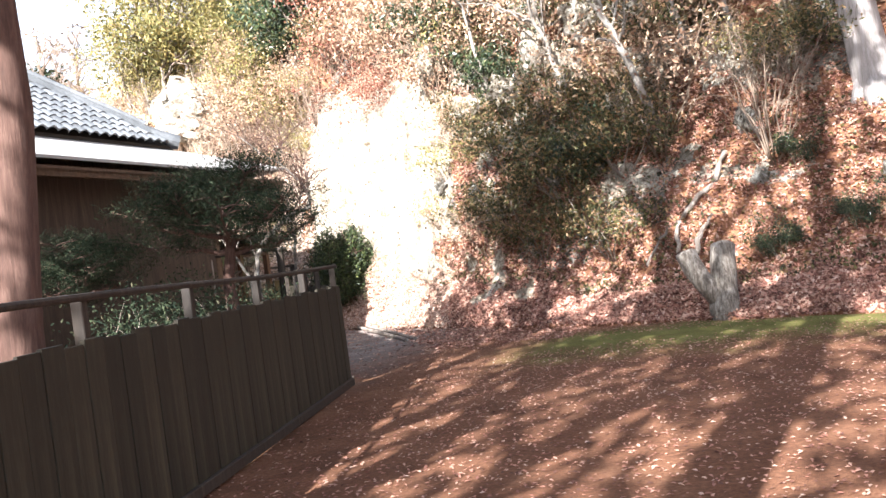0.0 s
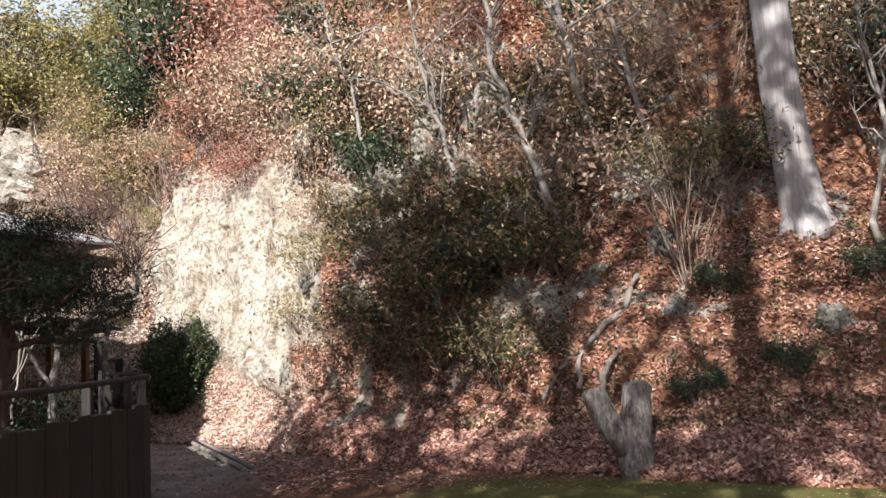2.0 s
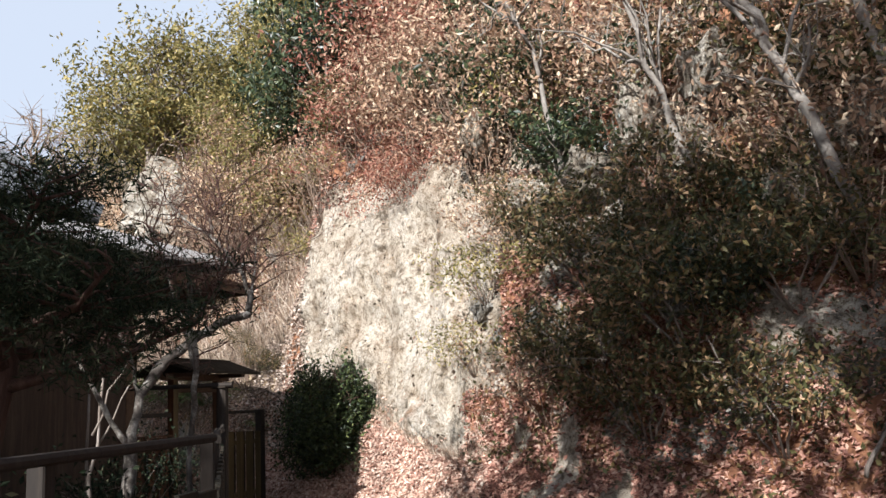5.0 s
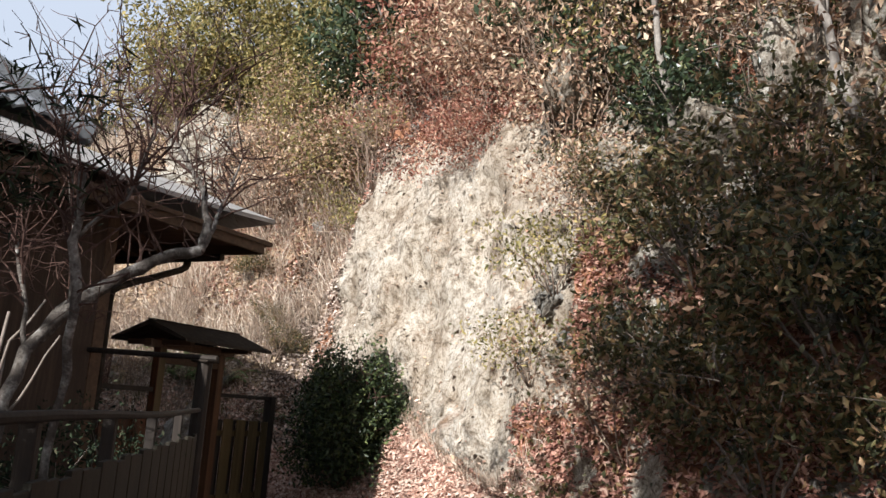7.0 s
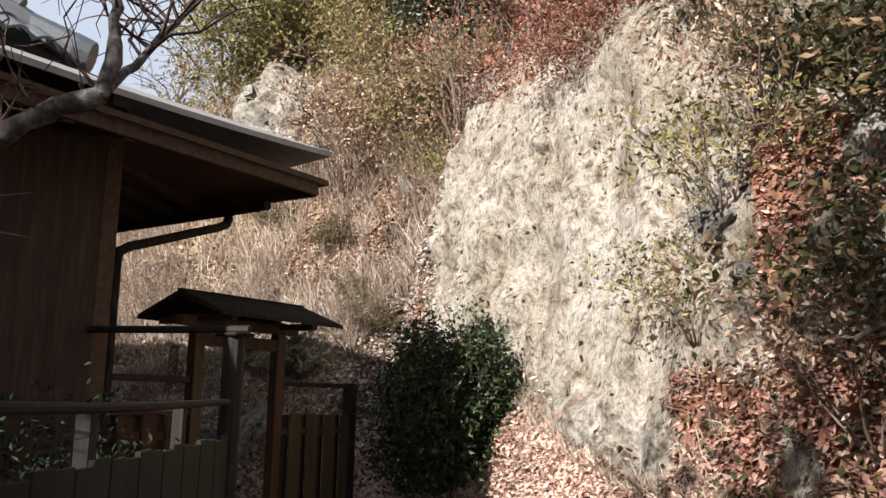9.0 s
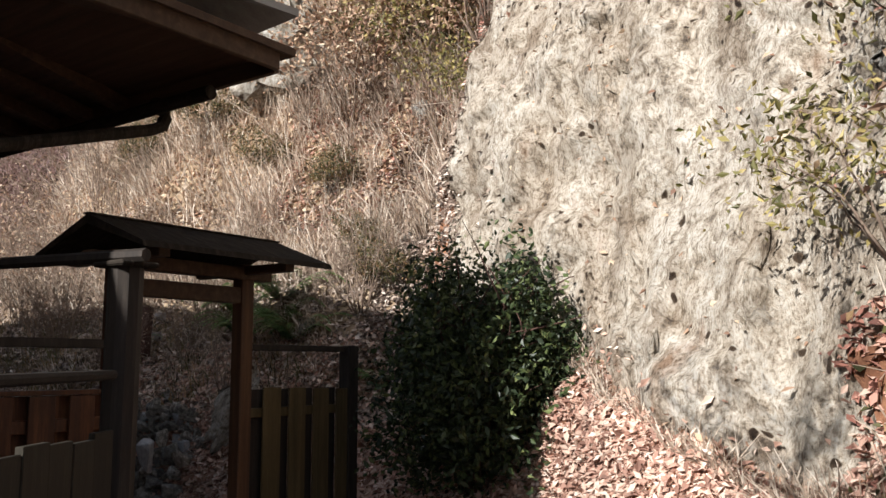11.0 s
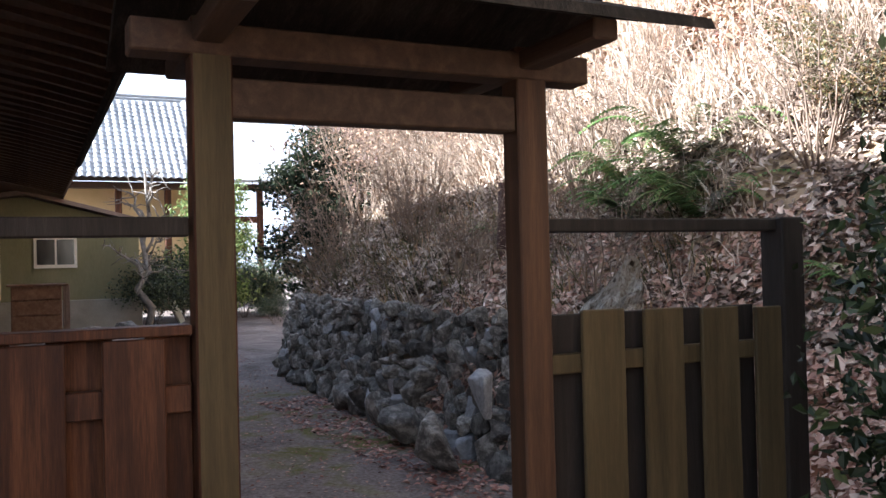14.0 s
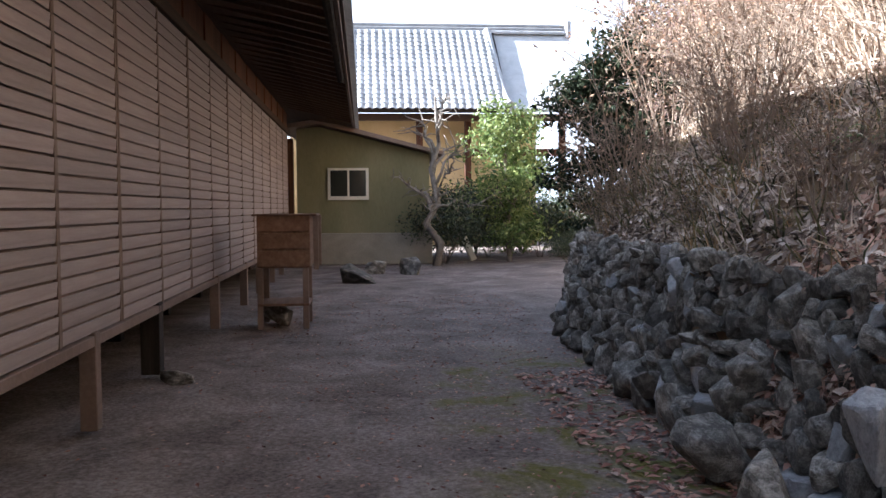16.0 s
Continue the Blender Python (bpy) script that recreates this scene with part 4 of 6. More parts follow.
part("hip_cap", tube(bmesh.new(), [p + Vector((0, 0, 0.14)) for p in hip[1:]], [0.075] * 5, 8), DARKTILE, house, "rounded hip ridge of stacked tiles")
part("hip_end", tube(bmesh.new(), [corner + Vector((0.10, 0.10, -0.02)), corner + Vector((0.0, 0.0, 0.02)), corner + Vector((-0.3, -0.3, 0.24))], [0.15, 0.17, 0.12], 10), DARKTILE, house, "rounded ridge-end tile at the roof corner")

# the main hall: tiled slope, metal-clad hip, ochre walls
hall = thing("temple_hall", "old hall with a grey tiled roof and ochre plaster walls", "building")
HX = -40.0
slope_a = math.degrees(math.atan2(3.69, 4.2))
part("roof_bed", box((0, 0, -0.15), (8.0, 5.5, 0.0), 0.0, pose(HX + 1.2, 12.6, 4.95, 0, 0, 90) @ pose(0, 0, 0, slope_a, 0, 0)), DARKWOOD, hall)
tile_roof(hall, pose(HX + 1.2, 13.0, 4.95, 0, 0, 90) @ pose(0, 0, 0, slope_a, 0, 0), 27, 18, 0.28, 0.30, lambda c, r: r < 11 and c > 6)
bm = bmesh.new()
prof = [(0.0, 4.97, 25.5), (0.5, 5.2, 24.9), (1.3, 5.75, 24.3), (2.4, 6.7, 23.9), (3.4, 7.65, 23.75), (4.2, 8.45, 23.7)]
for a, b in zip(prof, prof[1:]):
    q = [(HX + 1.2 - a[0], 20.6 - a[0] * 0.06, a[1]), (HX + 1.2 - b[0], 20.6 - b[0] * 0.06, b[1]), (HX + 1.2 - b[0], b[2], b[1]), (HX + 1.2 - a[0], a[2], a[1])]
    top = [bm.verts.new(p) for p in q]
    bot = [bm.verts.new((p[0] - 0.05, p[1], p[2] - 0.1)) for p in q]
    bm.faces.new(top)
    bm.faces.new(bot[::-1])
    for k in range(4):
        bm.faces.new((top[k], bot[k], bot[(k + 1) % 4], top[(k + 1) % 4]))
bmesh.ops.recalc_face_normals(bm, faces=bm.faces[:])
part("metal_roof", bm, METAL, hall, "pale curved metal-clad roof end")
part("verge_ridge", tube(bmesh.new(), [(HX + 1.3 - a, 20.6 - a * 0.06, z + 0.12) for a, z, _ in prof], [0.16] * 6, 7), TILE, hall)
for k in range(3):
    part("ridge", box((HX - 3.4, 12.6, 8.45 + 0.14 * k), (HX - 2.8 - 0.06 * k, 23.55, 8.58 + 0.14 * k), 0.03), TILE, hall, "stacked ridge tiles")
part("ridge_end", box((HX - 3.45, 23.55, 8.25), (HX - 2.75, 23.8, 9.05), 0.08), TILE, hall, "grey ridge-end tile")
part("wall", box((HX - 6, 12.6, 0.0), (HX - 0.6, 21.9, 4.8), 0.0), PLASTER, hall, "ochre plaster wall")
part("eave_beam", box((HX + 0.5, 12.6, 4.6), (HX + 0.7, 25.0, 4.86), 0.02), BEAMWOOD, hall)
for y in (17.4, 19.2, 20.9, 22.78):
    part("pillar", box((HX - 0.12, y - 0.12, 0), (HX + 0.12, y + 0.12, 4.9), 0.02), GATEWOOD, hall)
part("tie_beam", box((HX - 0.1, 19.2, 3.35), (HX + 0.1, 22.7, 3.62), 0.02), GATEWOOD, hall)

# ---------- plants ----------


def bend(a, b, n, sag, wild):
    """Points from a to b along a wandering line."""
    a, b = np.array(a, float), np.array(b, float)
    t = np.linspace(0, 1, n)[:, None]
    off = rng.normal(size=(n, 3)) * wild * np.sin(np.pi * t) + np.array([0, 0, sag]) * np.sin(np.pi * t)
    return a + (b - a) * t + off


def plant(name, label, category, h, r, leaves, leaf, leafmat, bark=TWIG, stems=7, trunk=0.0, girth=0.02, clump=0.13, slim=0.45, twigs=4, low=0.25, group="", flat=0.0, squash=1.0, lean=(0, 0), bound=0.0):
    """A bush (trunk 0) or a tree with a bare trunk up to that share of its height; its foliage sits in clumps on the twig ends."""
    ob = thing(name, label, category, "", group)
    wood = bmesh.new()
    ends = []
    top = np.array([lean[0], lean[1], h])
    if trunk:
        pts = bend((0, 0, -0.15), top * (0.96 if leaves else 1.0), 8, 0, 0.03 * h)
        tube(wood, pts, np.linspace(girth, girth * 0.25, 8), 7, 0.06)
    for k in range(stems):
        a = 2 * math.pi * (k + rng.uniform(-0.3, 0.3)) / stems * (1 if trunk == 0 else 2.4)
        z = h * (low + (1 - low) * (k + 0.5 + rng.uniform(-0.4, 0.4)) / stems if trunk else rng.uniform(0.55, 1.0))
        wide = r * rng.uniform(0.55, 1.0) * (math.sqrt(max(0.05, 1 - ((z / h - low) / (1.02 - low)) ** 2)) if trunk else 1)
        end = np.array([math.cos(a) * wide, math.sin(a) * wide, z])
        if trunk:
            q = min(0.94, max(trunk * 0.8, z / h - 0.18))
            start = np.array([np.interp(q * 7, np.arange(8), pts[:, c]) for c in range(3)])
            end[:2] += start[:2]
        else:
            start = np.array([math.cos(a) * 0.06, math.sin(a) * 0.06, -0.1])
        g = girth * (0.42 if trunk else 0.8)
        limb = bend(start, end, 6, 0.06 * h, 0.05 * r)
        tube(wood, limb, np.linspace(g, g * 0.2, 6), 5)
        ends.append(end)
        for j in range(twigs):
            f = rng.uniform(0.35, 0.95)
            s0 = np.array([np.interp(f * 5, np.arange(6), limb[:, c]) for c in range(3)])
            e0 = s0 + rng.normal(size=3) * np.array([0.28, 0.28, 0.2]) * r + (end - start) * 0.12
            tube(wood, bend(s0, e0, 4, 0.02, 0.02 * r), np.linspace(g * 0.4, g * 0.1, 4), 4)
            ends.append(e0)
    part("trunk" if trunk else "wood", wood, bark, ob, smooth=True)
    if leaves:
        ends = np.array(ends)
        sub = ends[rng.integers(0, len(ends), len(ends) * 3)] + rng.normal(size=(len(ends) * 3, 3)).clip(-1.2, 1.2) * clump * r * np.array([1.5, 1.5, 1.0])
        pick = sub[rng.integers(0, len(sub), leaves)]
        c = pick + rng.normal(size=(leaves, 3)).clip(-1.7, 1.7) * clump * r * np.array([1, 1, 0.75 * squash])
        c[:, 2] = np.maximum(c[:, 2], 0.03)
        if bound:
            c[:, 2] *= 1 - 0.75 * rng.uniform(0, 1, len(c)) ** 3
            c = c[np.hypot(c[:, 0], c[:, 1]) < bound * (1 - 0.75 * np.clip(c[:, 2] / h - 0.55, 0, 0.5)) * (1 + 0.2 * np.sin(4 * np.arctan2(c[:, 1], c[:, 0]) + 3.1 * c[:, 2]) + 0.15 * np.sin(11 * np.arctan2(c[:, 1], c[:, 0]) - 9 * c[:, 2]))]
        leaf_mesh("crown", leaf_quads(c, leaf, flat, slim, np.array([0, 0, 1.0])), leafmat, ob)
    return ob


def set_at(ob, p, scale=1.0, turn=None, tall=1.0):
    """The pose for a plant standing at p."""
    t = rng.uniform(0, 360) if turn is None else turn
    return Matrix.Translation(p) @ pose(0, 0, 0, rng.uniform(-5, 5), rng.uniform(-5, 5), t) @ Matrix.Diagonal((scale, scale, scale * tall, 1))


def plant_out(proto, spots):
    """The first spot takes the plant itself, the others copies of it."""
    for k, (p, sc, *tall) in enumerate(spots):
        m = set_at(proto, p, sc, None, *(tall or (1.0,)))
        if k == 0:
            late = m
        else:
            copy_thing(proto, m)
    proto.matrix_basis = late


def slope_spots(x0, x1, v0, v1, n, s0=0.8, s1=1.3, skip=True):
    out = []
    while len(out) < n:
        x, v = rng.uniform(x0, x1), rng.uniform(v0, v1)
        s = s_at(x)
        p = on_hill(np.array(s), np.array(v))
        if skip and -8.3 < p[0] < -2.0 and 0.95 < v < 2.1:
            if rng.random() > 0.04:
                continue
        if 4.3 < p[0] < 6.3 and 1.3 < v < 2.2:
            continue
        out.append((tuple(p - np.array([0, 0, 0.05])), rng.uniform(s0, s1)))
    return out


def spot(x, v, sc=1.0, dz=0.0, tall=1.0):
    p = on_hill(np.array(s_at(x)), np.array(v))
    return ((p[0], p[1], p[2] - 0.05 + dz), sc, tall)


SCRUB = "hillside scrub"
olive = plant("shrub", "dense olive-green shrub on the hillside", "shrub", 1.3, 0.95, 3600, 0.085, OLIVELEAF, BARK, 9, group=SCRUB, girth=0.022)
plant_out(olive, [spot(-0.9, 1.3, 0.8), spot(-0.2, 1.15, 0.9), spot(0.4, 1.5, 1.0), spot(1.0, 1.2, 0.9), spot(1.4, 1.7, 1.0), spot(0.6, 1.95, 1.0), spot(-0.6, 1.75, 0.9), spot(-1.7, 1.95, 0.7)]
          + [spot(-10.2, 2.15, 0.45), spot(-12.2, 2.3, 0.5), spot(-9.0, 1.85, 0.4), spot(-13.8, 2.5, 0.6), spot(-8.4, 1.55, 0.4), spot(-11.2, 2.7, 0.6), spot(-15.5, 2.4, 0.6)] + slope_spots(-2, 8, 2.0, 3.2, 14) + slope_spots(-9, -2.5, 2.3, 3.2, 7) + slope_spots(7, 14, 1.2, 3.0, 8))
evergreen = plant("evergreen_shrub", "dark glossy evergreen shrub on the hillside", "shrub", 1.5, 1.0, 3400, 0.10, GREENLEAF, BARK, 8, group=SCRUB, girth=0.025)
plant_out(evergreen, [spot(0.6, 1.6, 0.7), spot(-5.7, 2.7, 1.6, 0, 1.3), spot(-5.9, 3.05, 1.3, 0, 1.3), spot(3.4, 1.1, 0.35), spot(4.5, 1.2, 0.35), spot(3.9, 1.6, 0.35), spot(5.6, 1.5, 0.4)]
          + slope_spots(-3, 7, 1.9, 3.3, 12) + slope_spots(-8.5, -5.5, 2.5, 3.2, 5, 0.9, 1.4))
russet = plant("oak_shrub", "russet-leaved oak sapling above the rock face", "shrub", 2.2, 1.5, 2600, 0.095, REDLEAF, TWIG, 8, trunk=0.2, girth=0.035, clump=0.16, group=SCRUB)
plant_out(russet, [spot(-4.7, 2.25, 0.9), spot(-4.0, 2.45, 1.0), spot(-4.6, 2.75, 1.2), spot(-3.4, 2.6, 1.1), spot(-3.6, 2.05, 0.6, -0.3), spot(-4.3, 2.05, 0.55, -0.3), spot(-2.6, 2.5, 1.0)] + slope_spots(-5, 3, 2.4, 3.3, 10))
tan = plant("withered_shrub", "thin twiggy shrub with withered tan leaves", "shrub", 1.8, 1.3, 1700, 0.095, BROWNLEAF, TWIG, 11, girth=0.02, twigs=6, clump=0.15, group=SCRUB)
plant_out(tan, [spot(-1.9, 1.8, 0.6), spot(-2.0, 2.1, 0.8), spot(-2.2, 2.3, 1.0), spot(-3.2, 2.25, 0.8), spot(-1.5, 1.15, 0.6)]
          + slope_spots(-4, 8, 1.9, 3.3, 34) + slope_spots(-11, -6.5, 2.1, 3.2, 10, 0.6, 1.0) + slope_spots(6.8, 13, 1.2, 2.2, 8, 0.5, 0.9))
bare = plant("bare_shrub", "bare grey-brown twiggy shrub", "shrub", 2.0, 1.0, 0, 0.1, BROWNLEAF, TWIG, 14, girth=0.016, twigs=8, group=SCRUB)
plant_out(bare, slope_spots(-5, 3.6, 1.3, 3.3, 24, 0.7, 1.3) + slope_spots(2, 8, 2.2, 3.3, 10, 0.7, 1.3) + slope_spots(-20, -8, 1.1, 2.6, 26, 0.4, 0.9) + slope_spots(-8, -5, 2.0, 3.0, 8, 0.7, 1.2))
yellow = plant("yellow_shrub", "yellow-green leafed shrub on the slope", "shrub", 1.3, 0.9, 1300, 0.085, YELLOWLEAF, TWIG, 10, group=SCRUB, clump=0.2)
plant_out(yellow, [spot(-8.7, 2.9, 1.3), spot(-8.2, 2.6, 0.8), spot(-2.6, 1.3, 0.6), spot(-2.3, 1.55, 0.7), spot(-7.6, 2.35, 0.9), spot(-6.9, 2.1, 0.7), spot(-8.6, 2.5, 1.0), spot(-6.2, 2.35, 0.8), spot(-9.2, 2.75, 1.2), spot(-9.6, 3.1, 1.3), spot(-1.2, 2.3, 0.9)] + slope_spots(-17, -7, 2.6, 3.7, 16) + slope_spots(-2, 6, 1.9, 2.8, 6, 0.6, 0.9))

# the camellia by the gate
camellia = plant("camellia_bush", "dense dark glossy camellia bush beside the path", "bush", 1.95, 0.72, 28000, 0.062, CAMELLIALEAF, TRUNKBARK, 18, girth=0.03, clump=0.17, twigs=8, slim=0.52, bound=0.9)
camellia.matrix_basis = pose(-6.3, 17.2, 0.42, 0, 0, 40)

# tall hillside trees
cedar = thing("cedar_trunk", "tall straight cedar with silvery flaking bark and flared roots", "tree")
bm = bmesh.new()
tube(bm, [(5.32, 12.95, 1.3), (5.30, 13.02, 2.2), (5.29, 13.03, 2.6), (5.27, 13.04, 2.9), (5.24, 13.05, 3.2), (5.18, 13.05, 3.7), (5.08, 13.05, 5.0), (4.97, 12.95, 8.0), (4.95, 13.0, 14.0)], [0.56, 0.48, 0.42, 0.375, 0.33, 0.29, 0.265, 0.24, 0.16], 20, 0.07)
part("trunk", bm, CEDARBARK, cedar, smooth=True)
for k, a in enumerate((205, 250, 285, 330)):
    c, q = math.cos(radians(a)), math.sin(radians(a))
    part("root", tube(bmesh.new(), [(5.24 + c * 0.16, 13.04 + q * 0.16, 3.35), (5.27 + c * 0.30, 13.04 + q * 0.30, 2.95), (5.27 + c * 0.5, 13.04 + q * 0.45, 2.55 - 0.05 * k), (5.27 + c * 0.7, 13.04 + q * 0.6, 2.1 - 0.05 * k)], [0.13, 0.14, 0.10, 0.05], 8, 0.1), CEDARBARK, cedar, smooth=True)
q = np.concatenate([np.array([4.98, 13.0, z]) + rng.normal(size=(500, 3)) * np.array([1.5, 1.5, 0.5]) for z in np.linspace(11, 15, 9)])
leaf_mesh("crown", leaf_quads(q, 0.22, 0.2, 0.35, np.array([0, 0, 1.0])), PINELEAF, cedar)


def slim_tree(pts, r0, r1, label, twig=8):
    ob = thing("slim_tree", label, "tree", "", "thin hillside trees")
    bm = bmesh.new()
    pts = [Vector(p) for p in pts]
    fine = []
    for a, b in zip(pts, pts[1:]):
        for k in range(4):
            fine.append(a.lerp(b, k / 4) + Vector(rng.normal(size=3) * 0.03))
    fine.append(pts[-1])
    tube(bm, fine, np.linspace(r0, r1, len(fine)), 8, 0.05)
    for k in range(twig):
        f = int(rng.uniform(0.35, 0.98) * (len(fine) - 1))
        s = np.array(fine[f])
        e = s + rng.normal(size=3) * np.array([0.9, 0.5, 0.5]) + np.array([0, 0, 0.7])
        limb = bend(s, e, 6, 0.1, 0.06)
        tube(bm, limb, np.linspace(r1 * 0.9, 0.006, 6), 5)
        for j in range(3):
            s2 = limb[rng.integers(2, 5)]
            tube(bm, bend(s2, s2 + rng.normal(size=3) * 0.35 + np.array([0, 0, 0.25]), 4, 0.02, 0.03), np.linspace(0.009, 0.003, 4), 4)
    part("trunk", bm, PALEBARK, ob, smooth=True)
    return ob


slim_tree([(1.85, 13.5, 3.2), (1.55, 13.5, 4.2), (1.2, 13.55, 5.2), (0.95, 13.6, 6.0), (0.9, 13.7, 7.5)], 0.075, 0.035, "slim leaning tree with pale bark", 12)
slim_tree([(2.45, 14.3, 4.6), (2.3, 14.3, 5.4), (2.05, 14.3, 6.6), (1.7, 14.4, 8.5)], 0.085, 0.04, "slim pale tree trunk on the slope", 8)
slim_tree([(3.4, 14.4, 4.2), (3.2, 14.4, 5.2), (2.9, 14.4, 6.6), (2.7, 14.5, 8.0)], 0.06, 0.03, "thin leaning tree on the slope", 8)
slim_tree([(0.2, 14.6, 4.2), (-0.2, 14.5, 5.6), (-0.5, 14.3, 7.5)], 0.05, 0.025, "thin bare sapling on the slope", 10)
slim_tree([(-1.6, 15.6, 4.6), (-1.8, 15.3, 6.0), (-2.2, 15.0, 7.6)], 0.05, 0.02, "thin bare sapling on the slope", 10)
slim_tree([(5.9, 12.2, 2.6), (6.1, 12.2, 4.0), (6.0, 12.3, 6.0)], 0.05, 0.02, "thin bare sapling on the slope", 10)

# trees on the skyline
sky_tree = plant("broadleaf_tree", "evergreen broadleaf tree on the ridge", "tree", 5.0, 2.0, 3600, 0.2, GREENLEAF, BARK, 14, trunk=0.3, girth=0.11, clump=0.16, group="ridge trees")
plant_out(sky_tree, [spot(-6.0, 3.1, 0.6), spot(-5.4, 3.3, 0.7)] + slope_spots(-6, 8, 3.4, 4.0, 12, 0.8, 1.3))
ochre_tree = plant("autumn_tree", "ochre-leaved tree on the ridge", "tree", 4.5, 1.7, 3000, 0.15, YELLOWLEAF, BARK, 13, trunk=0.25, girth=0.09, clump=0.16, group="ridge trees")
plant_out(ochre_tree, [spot(-9.0, 3.1, 0.7), spot(-10.0, 3.25, 0.8), spot(-8.0, 3.2, 0.8), spot(-7.2, 3.3, 0.8), spot(-10.9, 3.2, 0.75), spot(-11.8, 3.15, 0.65), spot(-9.5, 3.35, 0.9), spot(-12.6, 3.2, 0.5), spot(-12.8, 3.05, 0.9), spot(-13.6, 2.95, 1.0), spot(-14.4, 2.9, 0.95), spot(-15.2, 2.9, 0.7)] + slope_spots(-16.5, -10, 3.0, 3.6, 9, 0.35, 0.6) + slope_spots(-9.5, 8, 3.2, 4.0, 16, 0.7, 1.2))
bare_tree = plant("bare_tree", "leafless tree with fine reddish twigs", "tree", 5.5, 2.2, 0, 0.1, BROWNLEAF, TWIG, 22, trunk=0.3, girth=0.10, twigs=11, group="leafless trees")
plant_out(bare_tree, [spot(-15.2, 3.4, 0.6)] + slope_spots(-36, -23, 2.6, 4.0, 14, 0.7, 1.1) + slope_spots(-4, 6, 3.0, 3.8, 8, 0.7, 1.0))

# ---------- garden behind the long fence ----------


def garden_pine(h, spread, label, needles=32000):
    """A pruned pine: a leaning trunk, long level limbs, and flat pads of needles along them."""
    ob = thing("garden_pine", label, "tree", "", "garden pines")
    bm = bmesh.new()
    stem = np.array([(0, 0, -0.1), (0.02, 0.03, 0.8), (-0.03, 0.08, 1.45), (0.06, 0.1, 1.95), (-0.04, 0.05, 2.3), (0.02, 0.08, h * 0.95)])
    tube(bm, stem, [0.10, 0.085, 0.08, 0.07, 0.05, 0.025], 9, 0.08)
    pads = []
    for k in range(15):
        z = 1.8 + (h - 2.1) * k / 14
        a = 2.4 * k + rng.uniform(-0.3, 0.3)
        reach = spread * (1.0 - 0.6 * k / 14) * rng.uniform(0.75, 1.05)
        root_at = np.array([np.interp(z, stem[:, 2], stem[:, c]) for c in (0, 1)] + [z])
        tip = root_at + np.array([math.cos(a) * reach, math.sin(a) * reach, rng.uniform(0.12, 0.4)])
        limb = bend(root_at, tip, 8, -0.05, 0.05)
        tube(bm, limb, np.linspace(0.04, 0.01, 8), 6)
        for f in (0.45, 0.6, 0.75, 0.88, 1.0):
            at = np.array([np.interp(f * 7, np.arange(8), limb[:, c]) for c in range(3)])
            for j in range(3):
                end = at + rng.normal(size=3) * np.array([0.24, 0.24, 0.05]) + np.array([0, 0, 0.08])
                tube(bm, bend(at, end, 4, 0.02, 0.02), np.linspace(0.012, 0.004, 4), 4)
                pads.append(end)
    part("trunk", bm, TRUNKBARK, ob, smooth=True)
    pads = np.array(pads)
    c = pads[rng.integers(0, len(pads), needles)] + rng.normal(size=(needles, 3)).clip(-1.8, 1.8) * np.array([0.13, 0.13, 0.065])
    leaf_mesh("crown", leaf_quads(c, 0.07, 0.3, 0.13, np.array([0, 0, 1.0])), PINELEAF, ob)
    return ob


pine = garden_pine(2.95, 1.45, "dark layered garden pine pruned into level pads")
pine.matrix_basis = pose(-3.2, 7.6, 0, 0, 0, 25)
copy_thing(pine, pose(-5.2, 7.2, 0, 0, 0, 140) @ Matrix.Diagonal((0.72, 0.72, 0.78, 1)))
azalea = plant("garden_shrub", "low clipped garden shrub behind the fence", "shrub", 1.35, 0.9, 4200, 0.06, PINELEAF, BARK, 9, clump=0.2, group="garden shrubs")
plant_out(azalea, [((-3.3, 7.6, 0), 0.9), ((-6.2, 12.2, 0), 0.8), ((-2.9, 6.0, 0), 0.85)])

plum = thing("plum_tree", "gnarled leafless plum with pale lichen bark", "tree")
bm = bmesh.new()
